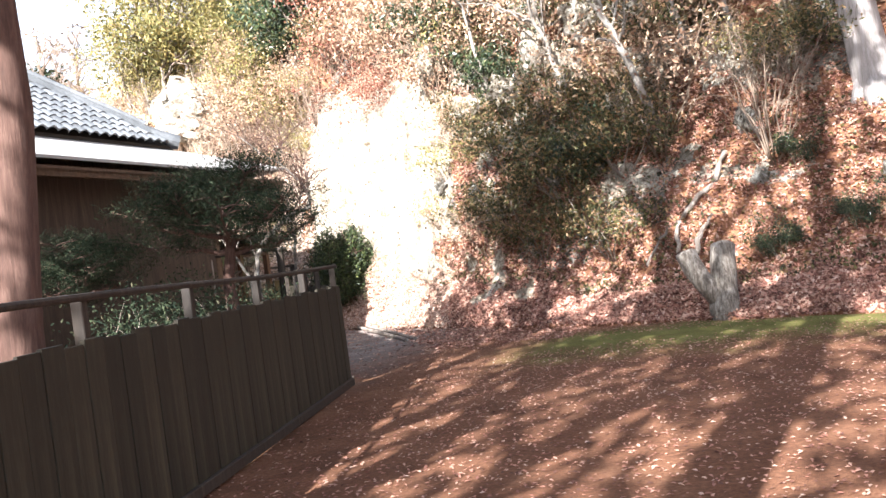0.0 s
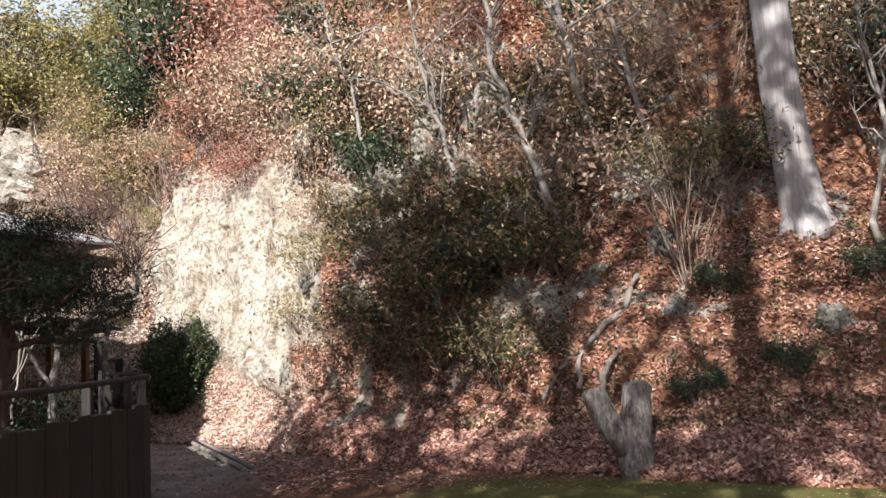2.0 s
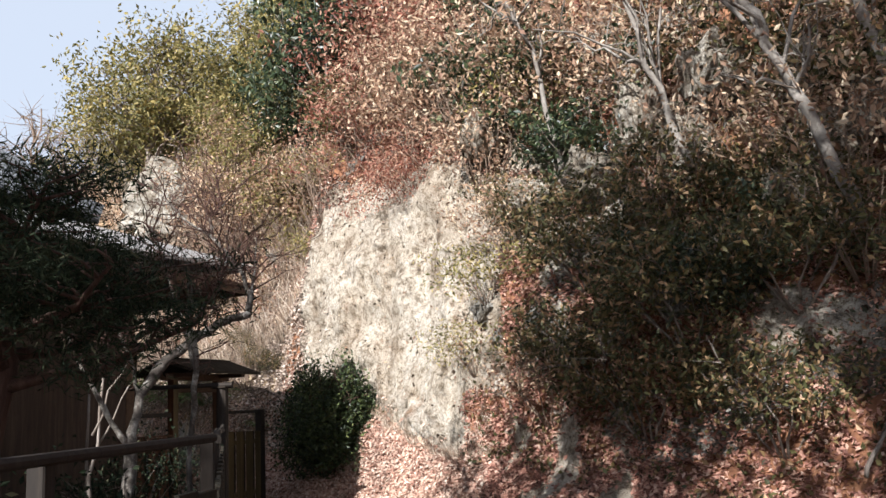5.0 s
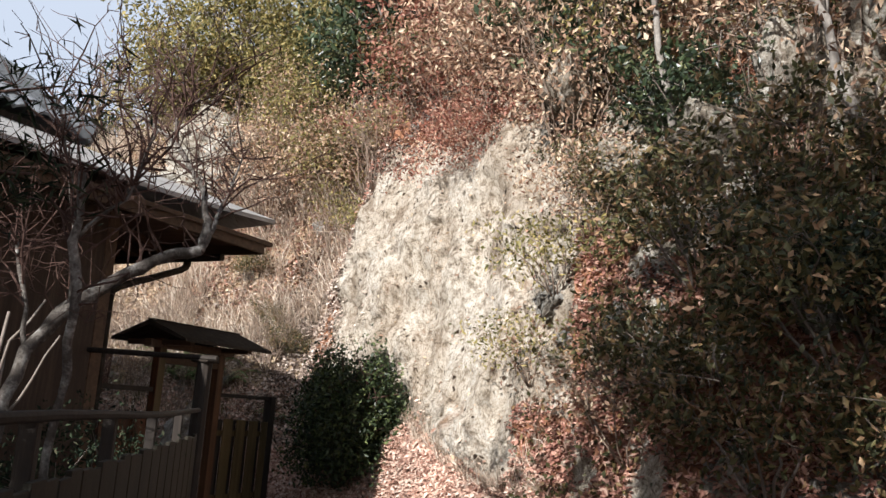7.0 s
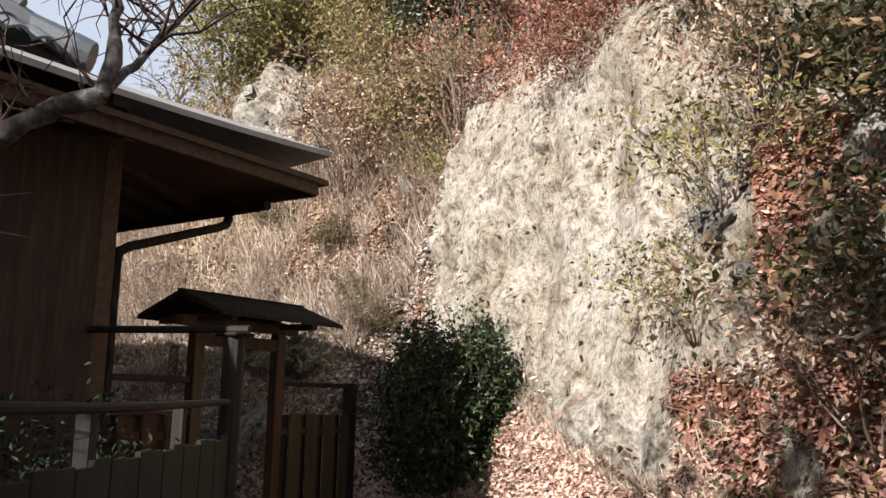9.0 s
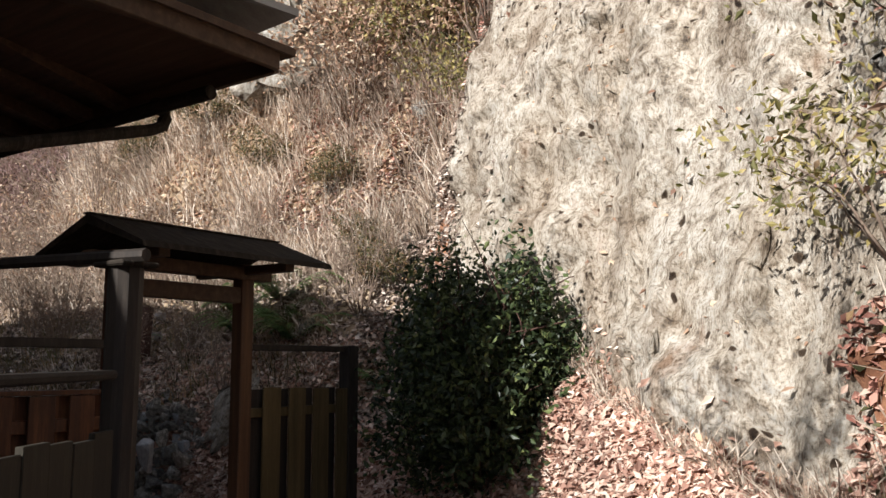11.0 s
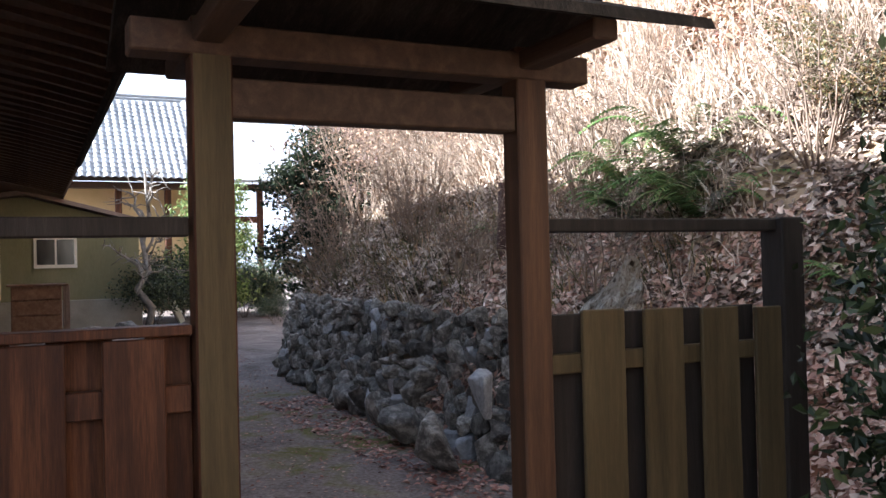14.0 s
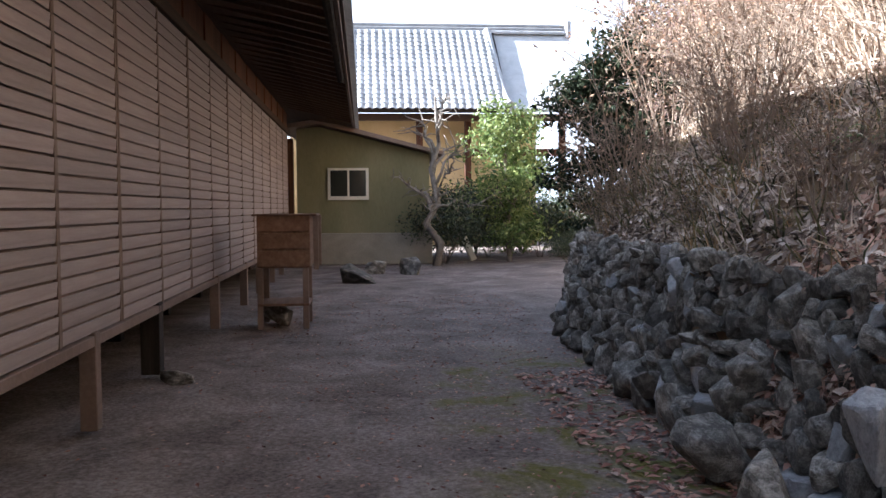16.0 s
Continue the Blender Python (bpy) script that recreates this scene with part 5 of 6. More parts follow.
limbs = [
    ([(-4.15, 9.9, -0.05), (-4.22, 9.95, 0.7), (-4.33, 10.08, 1.35), (-4.38, 10.25, 1.8), (-4.25, 10.45, 2.12), (-4.0, 10.6, 2.33), (-3.78, 10.7, 2.45), (-3.58, 10.77, 2.5)], 0.115, 0.055),
    ([(-3.58, 10.77, 2.5), (-3.6, 10.82, 2.7), (-3.73, 10.91, 2.9), (-3.98, 11.0, 3.15), (-4.2, 11.08, 3.35), (-4.62, 11.2, 3.6), (-5.1, 11.3, 4.0)], 0.06, 0.016),
    ([(-3.58, 10.77, 2.5), (-3.66, 10.95, 2.68), (-3.82, 11.25, 3.0), (-4.02, 11.59, 3.4)], 0.045, 0.012),
    ([(-4.2, 11.08, 3.35), (-4.25, 11.1, 3.55), (-4.1, 11.15, 3.7)], 0.04, 0.015),
    ([(-4.33, 10.08, 1.35), (-4.5, 9.95, 1.7), (-4.75, 9.85, 2.2), (-4.9, 9.8, 2.9)], 0.06, 0.015),
    ([(-4.38, 10.25, 1.8), (-4.55, 10.3, 2.2), (-4.8, 10.4, 2.5)], 0.04, 0.02),
    ([(-3.47, 9.68, -0.05), (-3.44, 9.7, 0.8), (-3.41, 9.7, 1.5), (-3.3, 9.62, 1.95), (-3.34, 9.58, 2.3), (-3.32, 9.56, 2.65)], 0.058, 0.036),
    ([(-3.3, 9.62, 1.95), (-3.5, 9.75, 2.25), (-3.75, 9.85, 2.75), (-3.9, 9.8, 3.2)], 0.04, 0.012),
    ([(-3.34, 9.58, 2.3), (-3.2, 9.75, 2.55), (-3.15, 9.85, 2.95)], 0.03, 0.01),
]
fine_bm = bmesh.new()
for pts, a, b in limbs:
    knots = np.concatenate([bend(p, q, 4, 0, 0.012)[:-1] for p, q in zip(pts, pts[1:])] + [np.array([pts[-1]])])
    tube(bm, knots, np.linspace(a * 0.46, b * 0.6, len(knots)) * (1 + 0.12 * rng.normal(size=len(knots)).clip(-1.5, 1.5)), 9, 0.1)
    for k in range(18):
        f = rng.uniform(0.3, 1.0) * (len(pts) - 1)
        s = np.array([np.interp(f, np.arange(len(pts)), np.array(pts)[:, c]) for c in range(3)])
        if s[2] < 1.9:
            continue
        e = s + rng.normal(size=3) * np.array([0.28, 0.22, 0.2]) + np.array([-0.08, 0, 0.32])
        tw = bend(s, e, 5, 0.03, 0.04)
        tube(fine_bm, tw, np.linspace(0.008, 0.0025, 5), 4)
        for j in range(4):
            s2 = tw[rng.integers(1, 5)]
            tube(fine_bm, bend(s2, s2 + rng.normal(size=3) * 0.17 + np.array([0, 0, 0.1]), 4, 0, 0.02), np.linspace(0.004, 0.0015, 4), 3)
part("trunk", bm, PLUMBARK, plum, smooth=True)
part("crown", fine_bm, TRUNKBARK, plum, "fine dark bare twigs")
for k, (x, y, hgt) in enumerate(((-5.4, 10.7, 2.1), (-5.9, 11.3, 1.9))):
    trk = thing("sapling", "thin pale leafless sapling in the garden", "tree", "", "garden saplings")
    bm = bmesh.new()
    tube(bm, bend((x, y, 0), (x + 0.12 * (-1) ** k, y + 0.1, hgt), 7, 0, 0.03), np.linspace(0.024, 0.012, 7), 6)
    tube(bm, bend((x + 0.04, y + 0.04, hgt * 0.7), (x + 0.35, y + 0.2, hgt + 0.1), 5, 0, 0.02), np.linspace(0.014, 0.007, 5), 5)
    part("trunk", bm, BARK, trk, smooth=True)

# ---------- stump, roots, rocks on the slope ----------
stump = thing("tree_stump", "forked grey weathered stump at the foot of the slope", "stump")
bm = bmesh.new()
tube(bm, [(2.66, 11.0, -0.05), (2.66, 11.02, 0.15), (2.68, 11.06, 0.4), (2.69, 11.12, 0.75), (2.72, 11.18, 1.02), (2.72, 11.19, 1.05)], [0.25, 0.215, 0.185, 0.18, 0.17, 0.15], 14, 0.1)
part("trunk", bm, STUMPWOOD, stump, smooth=True)
bm = bmesh.new()
tube(bm, [(2.56, 11.0, 0.25), (2.43, 11.0, 0.5), (2.3, 11.05, 0.75), (2.2, 11.1, 0.95), (2.19, 11.11, 0.98)], [0.12, 0.14, 0.15, 0.15, 0.13], 12, 0.12)
part("fork", bm, STUMPWOOD, stump, smooth=True)


def root(pts, a, b, label="bare dark root snaking down the bank"):
    ob = thing("root", label, "root", "", "bare roots")
    fine = np.concatenate([bend(p, q, 5, 0, 0.02)[:-1] for p, q in zip(pts, pts[1:])] + [np.array([pts[-1]])])
    part("wood", tube(bmesh.new(), fine, np.linspace(a, b, len(fine)), 7, 0.1), BARK, ob, smooth=True)


root([(2.0, 12.4, 0.95), (2.05, 12.7, 1.45), (2.35, 12.8, 1.75), (2.7, 12.9, 2.05), (2.9, 13.1, 2.5)], 0.035, 0.05)
root([(2.3, 12.2, 0.9), (2.4, 12.4, 1.25), (2.6, 12.5, 1.5)], 0.05, 0.03)
root([(1.5, 12.3, 0.8), (1.7, 12.5, 1.15), (1.9, 12.7, 1.4)], 0.02, 0.025)
root([(4.9, 12.2, 1.3), (4.95, 12.4, 1.9), (4.85, 12.6, 2.4), (4.88, 12.8, 2.8)], 0.05, 0.06)
root([(5.3, 12.1, 1.2), (5.4, 12.3, 1.7), (5.2, 12.5, 2.2)], 0.04, 0.05)
root([(4.3, 11.8, 1.0), (4.6, 12.1, 1.4), (4.8, 12.3, 1.8)], 0.03, 0.04)
root([(5.2, 12.9, 2.9), (5.8, 12.7, 2.7), (6.3, 12.6, 2.5)], 0.07, 0.03, "pale fallen branch by the cedar")


def rock_bm(seed, detail=2):
    bm = bmesh.new()
    bmesh.ops.create_icosphere(bm, subdivisions=detail, radius=0.5)
    for v in bm.verts:
        q = v.co.normalized()
        o = Vector((seed * 3.7, seed * 1.3, 0))
        f = 1 + 0.55 * noise.noise(q * 1.1 + o) + 0.25 * noise.noise(q * 2.6 + o)
        p = q * 0.5 * f
        cell = noise.voronoi(q * 1.3 + o)[1][0]
        k = Vector(cell) - o
        p = p.lerp(p - k.normalized() * max(0, p.dot(k.normalized()) - 0.36), 0.9) if k.length > 1e-3 else p
        v.co = p
    return bm


def angular_stone(seed):
    """A broken, many-sided stone about 1 across."""
    pick = np.random.default_rng(seed)
    bm = bmesh.new()
    q = pick.normal(size=(16, 3))
    q /= np.linalg.norm(q, axis=1, keepdims=True)
    q = np.sign(q) * np.abs(q) ** 0.58 * pick.uniform(0.42, 0.55, (16, 1))
    for p in q:
        bm.verts.new(p)
    made = bmesh.ops.convex_hull(bm, input=bm.verts[:])
    loose = [v for v in bm.verts if not v.link_faces]
    bmesh.ops.delete(bm, geom=loose, context="VERTS")
    bmesh.ops.bevel(bm, geom=bm.edges[:], offset=0.025, segments=1, affect="EDGES")
    return bm


ROCKS = []
for k in range(10):
    bm = angular_stone(k + 5)
    me = bpy.data.meshes.new("stone")
    bm.to_mesh(me)
    bm.free()
    me.materials.append(STONE if k < 8 else PALESTONE)
    ROCKS.append(me)
crag = bpy.data.meshes.new("crag")
bm = rock_bm(11, 4)
for v in bm.verts:
    near_cell = noise.voronoi(v.co * 3.2)[0]
    v.co *= 0.86 + 0.5 * (near_cell[1] - near_cell[0])
    v.co += Vector(noise.noise_vector(v.co * 7)) * 0.05
bm.to_mesh(crag)
bm.free()
crag.materials.append(GREYROCK)
for k in range(40):
    x, v = (rng.uniform(-2.5, 7), rng.uniform(1.25, 2.7)) if k < 28 else (rng.uniform(-11, -7.6), rng.uniform(0.5, 2.4))
    p = on_hill(np.array(s_at(x)), np.array(v))
    ob = new("boulder", crag)
    sz = rng.uniform(0.35, 0.95) if k < 28 else rng.uniform(0.2, 0.6)
    ob.matrix_world = Matrix.Translation(p + np.array([0, 0.12 * sz, -0.15 * sz])) @ pose(0, 0, 0, *rng.uniform(0, 360, 3)) @ Matrix.Diagonal((sz, sz * 0.7, sz * 0.9, 1))
    tagged(ob, "grey mossy outcrop of rock on the slope", "rock", "rocks on the slope")
far_rock = new("rock_outcrop", crag.copy())
far_rock.matrix_world = Matrix.Translation((-12.9, 21.2, 6.8)) @ pose(0, 0, 0, 8, 12, 25) @ Matrix.Diagonal((2.7, 1.6, 2.4, 1))
tagged(far_rock, "large pale grey rock outcrop high on the hill", "rock")
far_rock.data.materials[0] = PALEROCK

for x, y, z0, sx, sz in ((3.1, 14.15, 3.2, 0.9, 0.6), (1.7, 14.7, 4.4, 1.0, 0.9), (-0.4, 15.3, 5.2, 1.1, 0.8), (2.3, 15.2, 4.9, 0.9, 0.8), (0.5, 15.7, 5.9, 1.2, 0.9), (-3.1, 16.35, 5.7, 1.0, 0.7), (-2.2, 15.6, 4.4, 0.8, 0.9), (4.0, 15.0, 4.6, 0.8, 0.6), (3.0, 14.6, 4.2, 0.7, 0.8), (1.2, 14.2, 3.9, 0.6, 0.7), (0.2, 15.0, 4.7, 0.9, 0.7), (-1.2, 15.2, 4.6, 0.8, 0.8), (3.5, 13.6, 3.0, 0.5, 0.6), (1.6, 15.4, 5.6, 1.0, 0.7)):
    ob = new("pale_boulder", far_rock.data.copy())
    ob.data.materials[0] = PALEROCK
    ob.matrix_world = Matrix.Translation((x, y + 0.1, z0 - 0.05)) @ pose(0, 0, 0, 30 * x, 20 * y, 50 * z0) @ Matrix.Diagonal((sx * 1.1, sx * 0.9, sz * 1.05, 1))
    tagged(ob, "pale cream outcrop of rock among the scrub", "rock", "pale outcrops")

# timber edging along the path
edging = thing("timber_edging", "low pair of timber rails edging the path", "edging")
for off in (0.0, 0.13):
    part("rail", tube(bmesh.new(), [(-5.65 + off, 16.3 + off * 0.7, 0.03), (-4.2 + off, 14.2 + off * 0.7, 0.04), (-2.75 + off, 12.1 + off * 0.7, 0.03)], [0.04] * 3, 7), BARK, edging)

# ---------- dry-stone retaining wall ----------
wall = thing("stone_wall", "rough dry-stone retaining wall of blue-grey rocks", "wall")
foot0, foot1 = s_at(-10.2), s_at(-20.5)
z, row = -0.02, 0
while z < 1.04:
    s = foot0 + rng.uniform(0, 0.15)
    size = (0.25 - 0.09 * z) if row else 0.33
    while s < foot1:
        w = size * rng.uniform(0.55, 1.4)
        p = hill(np.array(s + w / 2), np.array(min(0.98, z + size * 0.35)))
        hgt = size * rng.uniform(0.5, 1.05)
        m = Matrix.Translation((p[0], p[1] - 0.05 + rng.uniform(-0.05, 0.05), z + hgt * 0.4 + rng.uniform(-0.03, 0.03))) @ pose(0, 0, 0, rng.uniform(-20, 20), rng.uniform(-20, 20), rng.uniform(-40, 40) + 180 * int(rng.integers(0, 2))) @ Matrix.Diagonal((w * 1.22, w * 0.9, hgt * 1.25, 1))
        shared("stone", ROCKS[int(rng.integers(0, 10)) if rng.random() < 0.4 else int(rng.integers(0, 8))], wall, m)
        s += w * 0.94
    z += size * 0.6
    row += 1
shared("stone", ROCKS[9], wall, pose(-10.5, 17.18, 0.58, 10, 5, 30) @ Matrix.Diagonal((0.2, 0.2, 0.36, 1)))["label"] = "pale upright stone"
shared("stone", ROCKS[2], wall, pose(-10.8, 17.05, 0.2, 15, 25, 70) @ Matrix.Diagonal((0.5, 0.42, 0.44, 1)))["label"] = "large grey boulder at the foot"
shared("stone", ROCKS[3], wall, pose(-11.9, 17.14, 0.16, 5, 15, 10) @ Matrix.Diagonal((0.55, 0.35, 0.28, 1)))["label"] = "long dark block"

# ---------- yard things ----------
crate = thing("wooden_crate", "old brown wooden hive box on a legged stand", "box")
part("body", box((-18.75, 14.03, 0.74), (-18.0, 14.66, 1.36), 0.01), BOXWOOD, crate)
for z0 in (0.76, 0.97, 1.18):
    part("plank", box((-18.0, 14.035, z0), (-17.975, 14.655, z0 + 0.19), 0.004), BOXWOOD, crate)
part("lid", box((-18.8, 13.98, 1.36), (-17.93, 14.74, 1.385), 0.005), BOXWOOD, crate)
part("side_slat", box((-18.0, 14.70, 0.72), (-17.96, 14.76, 1.37), 0.004), BATTEN, crate, "pale slat")
part("side_slat", box((-18.75, 14.70, 0.72), (-18.71, 14.76, 1.37), 0.004), BATTEN, crate, "pale slat")
for x in (-18.72, -18.04):
    for y in (14.06, 14.6):
        part("leg", box((x - 0.035, y - 0.035, 0.0), (x + 0.035, y + 0.035, 0.74), 0.005), BATTEN, crate)
part("shelf", box((-18.75, 14.03, 0.28), (-18.0, 14.64, 0.31), 0.004), BOXWOOD, crate)
for x, y, sx, sy, sz, k, lab in ((-24.5, 15.35, 1.0, 0.75, 0.5, 2, "low dark rock in the yard"), (-26.6, 16.3, 0.7, 0.5, 0.55, 0, "upright grey rock in the yard"), (-27.0, 15.6, 0.7, 0.5, 0.35, 4, "low grey rock in the yard"), (-18.5, 14.2, 0.45, 0.35, 0.3, 1, "stone under the crate stand"), (-14.9, 13.72, 0.4, 0.3, 0.12, 5, "flat footing stone under the veranda")):
    ob = new("garden_rock", ROCKS[k])
    ob.matrix_world = pose(x, y, sz * 0.3, 8, 5, 40 * k) @ Matrix.Diagonal((sx, sy, sz, 1))
    tagged(ob, lab, "rock", "yard rocks")
stick = new("paddle", None)
tagged(stick, "pale plank leaning among the shrubs", "plank")
part("plank", box((-0.04, -0.1, 0), (0.04, 0.1, 1.3), 0.01), WHITEFRAME, stick)
stick.matrix_world = pose(-31.2, 18.3, 0, 20, -14, 30)

yard_tree = plant("yard_tree", "small leafless tree by the shed", "tree", 4.2, 1.2, 0, 0.1, BROWNLEAF, PALEBARK, 12, trunk=0.45, girth=0.12, twigs=7)
yard_tree.matrix_basis = pose(-29.2, 17.1, 0)
fresh = plant("clipped_evergreen", "bright yellow-green evergreen in the yard", "tree", 4.0, 0.95, 9000, 0.13, LIGHTGREEN, BARK, 18, trunk=0.1, girth=0.08, clump=0.2, low=0.12)
fresh.matrix_basis = pose(-30.6, 19.2, 0)
deep = plant("yard_shrub", "dark evergreen shrub beside the shed", "shrub", 2.4, 1.3, 4200, 0.13, GREENLEAF, BARK, 9, clump=0.2, group="yard shrubs")
plant_out(deep, [((-30.2, 17.4, 0), 0.75), ((-28.5, 20.3, 0), 0.3), ((-32.5, 20.4, 0), 0.7), ((-32.2, 18.4, 0), 0.8), ((-33, 21.5, 0), 0.8), ((-36, 20.5, 0), 0.7), ((-34, 18.6, 0), 0.5), ((-33, 19.6, 0), 0.55), ((-35.5, 19.4, 0), 0.6), ((-32.2, 17.7, 0), 0.45), ((-32.6, 18.9, 0), 0.42), ((-32.3, 20.9, 0), 0.4), ((-34.2, 20.2, 0), 0.5), ((-35.2, 21.8, 0), 0.45), ((-36.8, 18.4, 0), 0.5)])
wall_tree = plant("holly_tree", "dark glossy evergreen tree on the bank", "tree", 2.9, 0.75, 9000, 0.10, PINELEAF, BARK, 15, trunk=0.2, girth=0.06, clump=0.22, low=0.1, squash=0.4)
wall_tree.matrix_basis = pose(-19.6, 18.75, 0.8)
hedge = plant("bank_shrub", "grey-green low shrub on top of the stone wall", "shrub", 0.8, 0.75, 1000, 0.045, OLIVELEAF, TWIG, 16, clump=0.22, twigs=9, girth=0.012, group="bank shrubs")
plant_out(hedge, [spot(x, v, sc) for x, v, sc in ((-19.3, 1.1, 1.1), (-17.9, 1.15, 0.8), (-16.4, 1.15, 0.6), (-14.2, 1.15, 0.5), (-12.6, 1.3, 0.5))])

bank_twigs = plant("twig_shrub", "tall grey twiggy shrub on the bank", "shrub", 1.7, 0.85, 500, 0.05, BROWNLEAF, TWIG, 18, girth=0.012, twigs=10, group="bank shrubs")
plant_out(bank_twigs, [spot(x, v, sc) for x, v, sc in ((-20.4, 1.3, 1.5), (-19.2, 1.6, 1.5), (-18.2, 1.5, 1.3), (-17.0, 1.7, 1.3), (-16.0, 1.5, 1.0), (-15.0, 1.6, 1.0), (-14.0, 1.35, 0.8), (-13.0, 1.6, 0.9), (-12.0, 1.2, 0.6), (-21.0, 1.8, 1.6), (-18.6, 2.1, 1.4), (-16.6, 2.2, 1.3), (-11.3, 1.3, 0.6), (-17.5, 1.2, 0.9))])
back_rock = new("bank_rock", far_rock.data.copy())
back_rock.matrix_world = Matrix.Translation((-9.95, 17.9, 1.0)) @ pose(0, 0, 0, 10, 25, 60) @ Matrix.Diagonal((0.55, 0.7, 1.15, 1))
tagged(back_rock, "grey weathered rock in the bank behind the fence", "rock", "rocks on the slope")
log_post = thing("log_post", "old round log post standing in the bank", "post")
part("post", tube(bmesh.new(), [(-12.3, 18.42, 0.8), (-12.3, 18.42, 1.6), (-12.28, 18.44, 2.3)], [0.085, 0.08, 0.075], 10, 0.06), TRUNKBARK, log_post)
for z0, y0, x0 in ((1.62, 18.52, -12.5), (1.92, 18.72, -12.4), (2.2, 18.9, -12.55)):
    bar = thing("log_rail", "grey log laid across the bank as a step", "log", "", "bank logs")
    part("log", tube(bmesh.new(), [(x0, y0, z0), (x0 - 0.7, y0 + 0.08, z0 + 0.03), (x0 - 1.5, y0 + 0.15, z0)], [0.06, 0.055, 0.05], 8, 0.08), GREYWOOD, bar)

# far leafless trees and conifers beyond the yard
haze_tree = plant("red_twig_tree", "leafless tree hazy with fine reddish twigs", "tree", 6.0, 2.4, 5200, 0.42, REDTWIG, TWIG, 20, trunk=0.25, girth=0.1, twigs=8, clump=0.17, slim=0.035, group="far leafless trees")
plant_out(haze_tree, [((x, y, z), sc) for x, y, z, sc in ((-31, 26.2, 0.6, 1.45), (-34.5, 28.0, 0.3, 1.6), (-28.5, 25.6, 2.0, 1.2), (-39, 31, 0, 1.8), (-26.0, 25.2, 3.0, 1.0), (-33, 30, 1.0, 1.7), (-28.5, 28.0, 3.0, 1.3), (-42, 30, 0.2, 1.9))])
conifer = plant("conifer", "dark tall conifer far beyond the yard", "tree", 8.0, 1.8, 6000, 0.24, PINELEAF, BARK, 22, trunk=0.2, girth=0.14, clump=0.13, low=0.2, group="far conifers")
plant_out(conifer, [((x, y, z), sc) for x, y, z, sc in ((-30, 28.5, 2.5, 1.2), (-27.5, 29.5, 4.5, 1.0), (-36, 27.5, 0.5, 1.5), (-33.5, 33, 2.0, 1.2), (-44, 27, 0, 1.2), (-24, 27.5, 4.8, 0.75))])

# fern clumps
fern = thing("fern", "arching green fern fronds on the bank", "fern", "", "ferns")
fr = []
for k in range(22):
    a, ln = rng.uniform(0, 6.28), rng.uniform(0.4, 0.75)
    d = np.array([math.cos(a), math.sin(a), 0])
    side = np.array([-d[1], d[0], 0])
    for t in np.linspace(0.12, 1, 22):
        c = d * ln * t + np.array([0, 0, 0.45 * ln * math.sin(2.4 * t)])
        w = 0.11 * (1 - t) + 0.015
        for sgn in (-1, 1):
            tip = c + side * sgn * w + d * w * 0.4 - np.array([0, 0, 0.02])
            wd = d * 0.012
            fr.append([c - wd, c + wd, tip + wd * 0.5, tip - wd * 0.5])
leaf_mesh("fronds", np.array(fr), FERNLEAF, fern)
plant_out(fern, [spot(-10.5, 1.45, 1.0), spot(-10.0, 1.5, 1.1), spot(-9.5, 1.4, 1.2), spot(-11.0, 1.6, 1.2), spot(-10.2, 1.65, 1.3), spot(-8.2, 1.2, 0.6), spot(-12.5, 1.4, 0.5)])

# tall trees beside the start of the walk, whose shade dapples the ground
tall = plant("tall_tree", "tall broadleaf tree shading the start of the path", "tree", 14.0, 3.2, 1500, 0.36, OLIVELEAF, TRUNKBARK, 16, trunk=0.45, girth=0.21, clump=0.13, low=0.5, group="shade trees")
plant_out(tall, [((-1.0, -5.0, 0), 1.3), ((3.2, -7.2, 0), 0.9), ((5.6, -0.4, 0), 1.0), ((-0.8, -9.5, 0), 0.95), ((-2.6, -8.0, 0), 0.85)])
leaning = plant("evergreen_tree", "dark evergreen tree beside the start of the fence", "tree", 9.0, 2.3, 2600, 0.24, GREENLEAF, TRUNKBARK, 16, trunk=0.5, girth=0.19, low=0.62, twigs=5, clump=0.15, group="shade trees")
plant_out(leaning, [((-1.66, 2.55, 0), 1.0, 1.12), ((-4.7, 0.9, 0), 0.84)])

shade_cedar = thing("tall_cedar", "tall straight cedar standing behind the start of the path", "tree", "", "shade trees")
part("trunk", tube(bmesh.new(), [(1.85, -3.2, -0.1), (1.85, -3.2, 1.0), (1.9, -3.2, 8.0), (1.9, -3.25, 15.0), (1.9, -3.2, 19.0)], [0.36, 0.27, 0.23, 0.15, 0.05], 12, 0.05), TRUNKBARK, shade_cedar, smooth=True)
q = np.concatenate([np.array([1.9, -3.2, z]) + rng.normal(size=(200, 3)) * np.array([1.0, 1.0, 0.45]) * (0.35 + (19.6 - z) / 4.5) for z in np.linspace(11.5, 19, 12)])
leaf_mesh("crown", leaf_quads(q, 0.3, 0.2, 0.35, np.array([0, 0, 1.0])), PINELEAF, shade_cedar)

# ---------- gutter pipe under the corner of the eaves ----------
pipe = thing("gutter", "dark metal eaves gutter with a bent downpipe", "gutter")
part("trough", tube(bmesh.new(), [(-7.0, 15.0, 3.33), (-9, 15.0, 3.31), (-20, 15.0, 3.26)], [0.05] * 3, 8), DARKMETAL, pipe)
part("outlet", tube(bmesh.new(), [(-7.62, 15.02, 3.36), (-7.66, 15.12, 3.36), (-7.68, 15.15, 3.30), (-7.69, 15.13, 3.22)], [0.055, 0.055, 0.05, 0.045], 10), DARKMETAL, pipe)
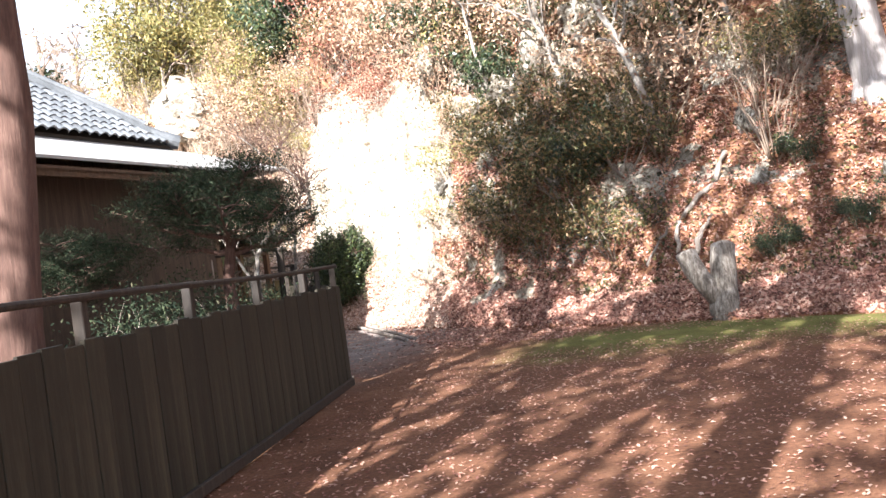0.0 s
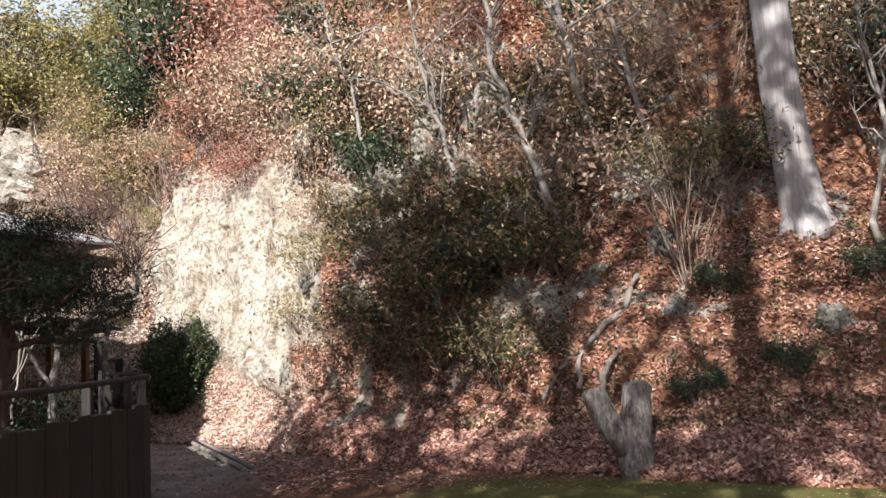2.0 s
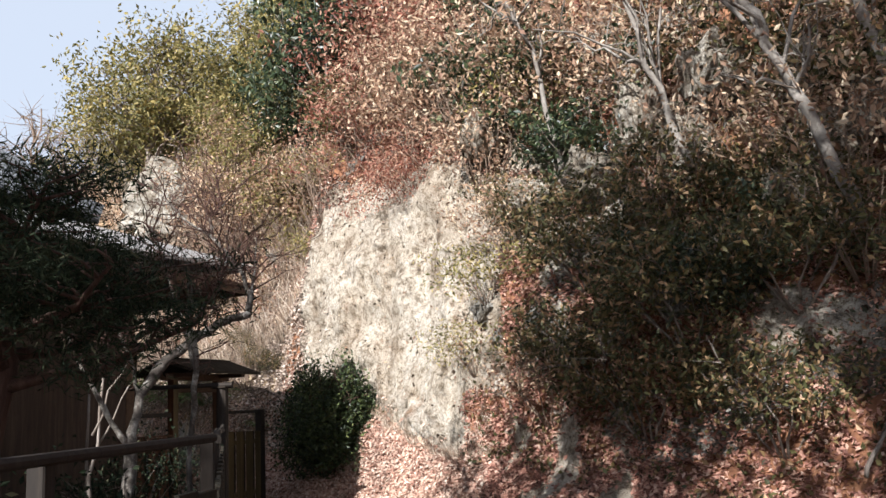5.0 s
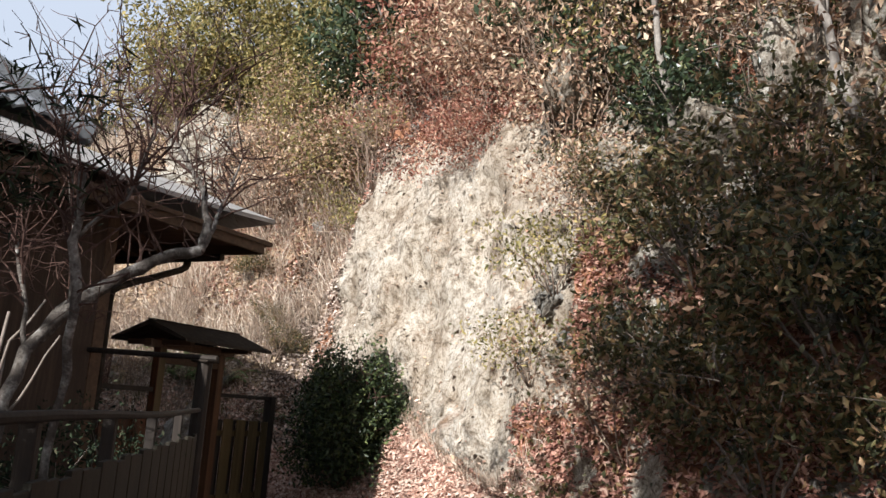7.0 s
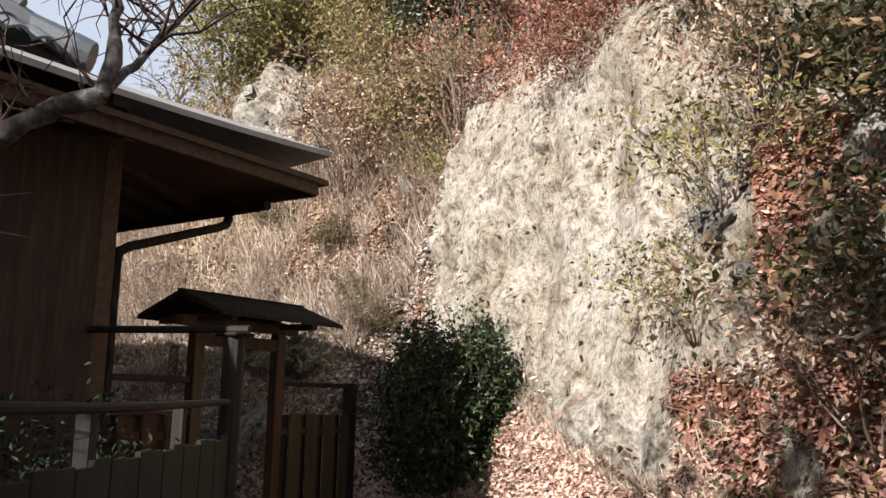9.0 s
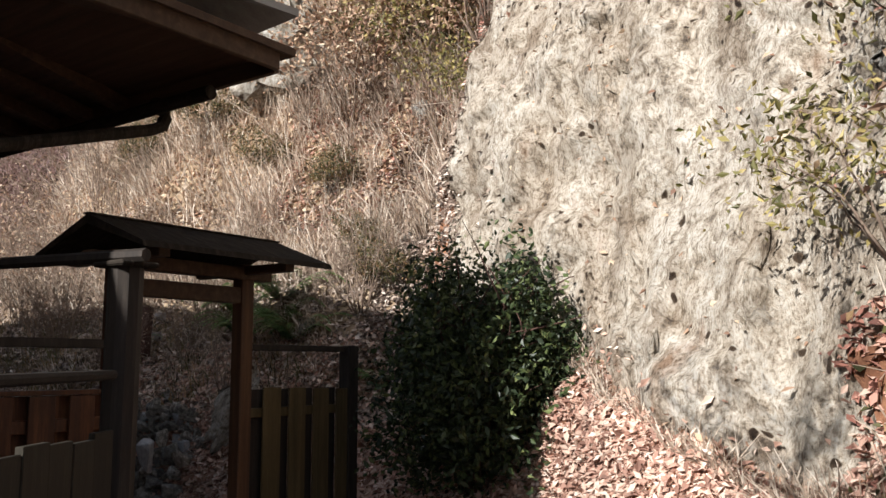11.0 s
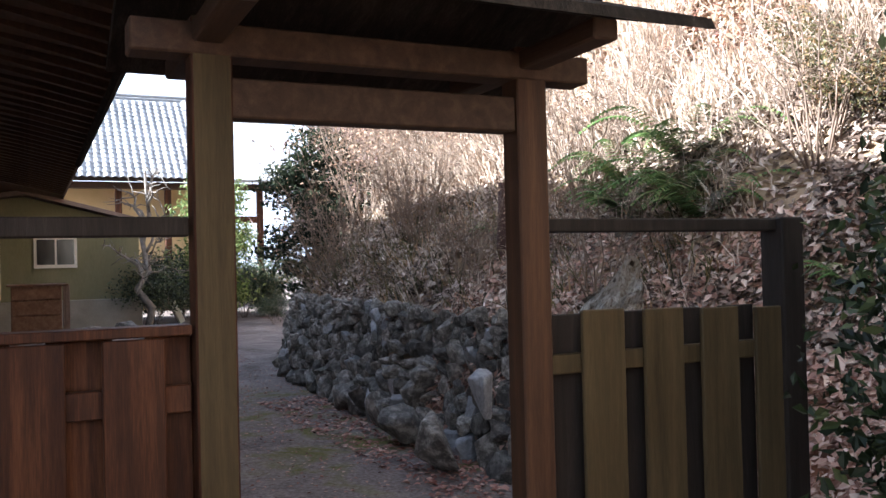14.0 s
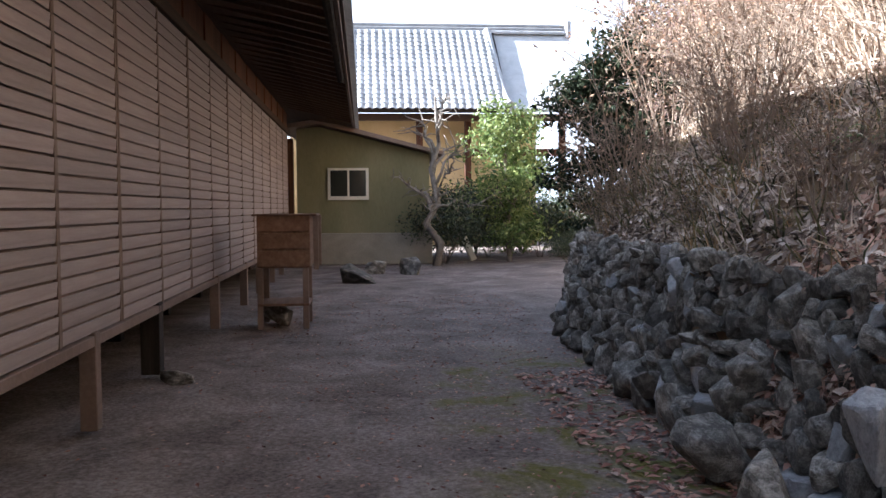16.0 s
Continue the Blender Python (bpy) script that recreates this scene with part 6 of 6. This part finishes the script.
part("downpipe", tube(bmesh.new(), [(-7.69, 15.14, 3.24), (-7.66, 15.02, 3.18), (-7.37, 13.76, 2.76), (-7.33, 13.64, 2.70), (-7.33, 13.62, 2.6), (-7.33, 13.62, 0.3)], [0.043] * 6, 10), DARKMETAL, pipe)
part("bracket", box((-7.385, 13.53, 1.5), (-7.275, 13.67, 1.53), 0.004), DARKMETAL, pipe)

# ---------- grass, leaves and litter ----------


def hill_stuff(name, n, x0, x1, v0, v1, size, mat, label, slim=0.5, lift=0.02, flat=0.55):
    s = rng.uniform(s_at(x1), s_at(x0), n)
    v = rng.uniform(v0, v1, n)
    p = on_hill(s, v)
    cl = cliff_share(s, v, hill(s, v))
    bare_rock = crag_share(hill(s, v)) if x1 > -3 and v1 > 1.1 else np.zeros(n)
    keep = ((cl < 0.42) & (bare_rock < 0.35 + 0.9 * rng.random(n) ** 3)) | (rng.random(n) < 0.02)
    p = p[keep]
    p = p + rng.normal(size=p.shape) * 0.02 + np.array([0, -0.5, 0.85]) * lift
    ob = leaf_mesh(name, leaf_quads(p, size, flat, slim, np.array([0, -0.45, 0.85])), mat)
    return tagged(ob, label, "leaves", "", "stuff")


hill_stuff("leaf_litter", 48000, -2.8, 7.5, 0.0, 1.05, 0.072, DEADLEAF, "thick drift of fallen brown leaves on the bank")
hill_stuff("leaf_litter", 44000, -6.6, -2.6, 0.0, 1.08, 0.072, TANLEAF, "thick pale drift of dry leaves under the rock face")
hill_stuff("leaf_litter", 12000, -5.6, -3.0, 0.98, 2.3, 0.065, BROWNLEAF, "fallen leaves caught about the rock face")
hill_stuff("leaf_litter", 14000, -8.6, -5.6, 0.98, 2.3, 0.08, GREYLEAF, "faded leaves in the gully beside the rock face")
hill_stuff("leaf_litter", 70000, -3.0, 9, 1.0, 2.2, 0.07, DEADLEAF, "fallen brown leaves over the steep slope")
hill_stuff("leaf_litter", 30000, -19, -7.0, 1.9, 3.2, 0.10, BROWNLEAF, "withered tan leaves among the grass")
hill_stuff("leaf_litter", 42000, -12, 9, 2.0, 3.1, 0.09, DEADLEAF, "fallen leaves on the upper slope")
hill_stuff("leaf_litter", 45000, -19, -7.5, 0.95, 2.2, 0.08, GREYLEAF, "withered leaves on the bank above the wall")
hill_stuff("leaf_litter", 26000, -12, -6.6, 0.0, 1.4, 0.075, TANLEAF, "fallen leaves on the bank by the gate")
hill_stuff("ground_ivy", 9000, -3, 8, 0.8, 2.4, 0.07, OLIVELEAF, "scattered low green leaves on the slope", 0.6, 0.08, 0.2)


def flat_leaves(n, x0, x1, y0, y1, size, label, clear=None):
    x, y = rng.uniform(x0, x1, n), rng.uniform(y0, y1, n)
    if clear:
        keep = clear(x, y)
        x, y = x[keep], y[keep]
    p = np.stack([x, y, ground_z(x, y) + 0.012], -1)
    ob = leaf_mesh("fallen_leaves", leaf_quads(p, size, 0.8, 0.55, np.array([0, 0, 1.0])), DEADLEAF)
    return tagged(ob, label, "leaves", "", "stuff")


flat_leaves(24000, -1.5, 7, 0.5, 12, 0.036, "red-brown leaves scattered over the path", lambda x, y: (rng.random(len(x)) < np.clip((x + 1.9) / 2.2, 0.08, 1)) & ((y - 9.6) ** 2 + 0.02 * (x - 2) ** 2 > 0.5 * rng.random(len(x))))
flat_leaves(9000, -6.2, 0.5, 10.5, 17, 0.075, "leaves banked behind the timber edging", lambda x, y: (x + 5.65) * 0.824 + (y - 16.3) * 0.567 > 0.02)
flat_leaves(2200, -6.5, -1, 8, 16.5, 0.06, "a few leaves on the bare path")
flat_leaves(7000, -22, -8, 13.4, 17.6, 0.035, "a few leaves over the swept yard", lambda x, y: rng.random(len(x)) < np.clip((y - 13.2) / 4, 0.1, 1))
flat_leaves(1500, -15, -8, 16.6, 17.4, 0.065, "leaves gathered along the foot of the wall")


def grass(n, x0, x1, v0, v1, ln, label, mat=STRAW, wide=0.007):
    s, v = rng.uniform(s_at(x1), s_at(x0), n), rng.uniform(v0, v1, n)
    tuft = rng.integers(0, max(1, n // 14), n)
    s, v = s[tuft] + rng.normal(size=n) * 0.06, np.clip(v[tuft] + rng.normal(size=n) * 0.03, 0.9, 3.9)
    p = on_hill(s, v)
    p = p[cliff_share(s, v, hill(s, v)) < 0.3]
    n = len(p)
    d = rng.normal(size=(n, 3)) * 0.33 + np.array([0, -0.22, 1.0])
    d /= np.linalg.norm(d, axis=1, keepdims=True)
    L = (ln * rng.uniform(0.45, 1.25, n))[:, None]
    side = np.cross(d, rng.normal(size=(n, 3)))
    side *= wide / np.linalg.norm(side, axis=1, keepdims=True)
    mid = p + d * L * 0.55
    tip = p + d * L + rng.normal(size=(n, 3)) * L * 0.22 - np.array([0, 0, 0.12]) * L
    v8 = np.stack([p - side, p + side, mid + side * 0.9, mid - side * 0.9, tip + side * 0.25, tip - side * 0.25], 1).reshape(-1, 3)
    b = np.arange(n)[:, None] * 6
    qs = np.concatenate([b + np.array([[0, 1, 2, 3]]), b + np.array([[3, 2, 4, 5]])])
    ob = quad_mesh("dry_grass", v8, qs, mat)
    return tagged(ob, label, "grass", "", "stuff")


grass(6500, -12.5, -6.9, 1.7, 2.9, 0.5, "tall dry straw-coloured grass on the bank")
grass(10000, -23, -11.5, 1.6, 3.2, 0.7, "tall dry pampas grass above the stone wall", STRAW, 0.008)
grass(2600, -6.0, -2.6, 0.75, 1.2, 0.2, "short dry grass at the foot of the cliff", STRAW, 0.005)
grass(3000, -20, -9, 1.05, 1.75, 0.22, "short pale dry grass on the bank above the wall", STRAW, 0.006)
grass(1800, -18, -9, 1.02, 1.5, 0.25, "grey-green weeds along the wall top", OLIVELEAF, 0.006)
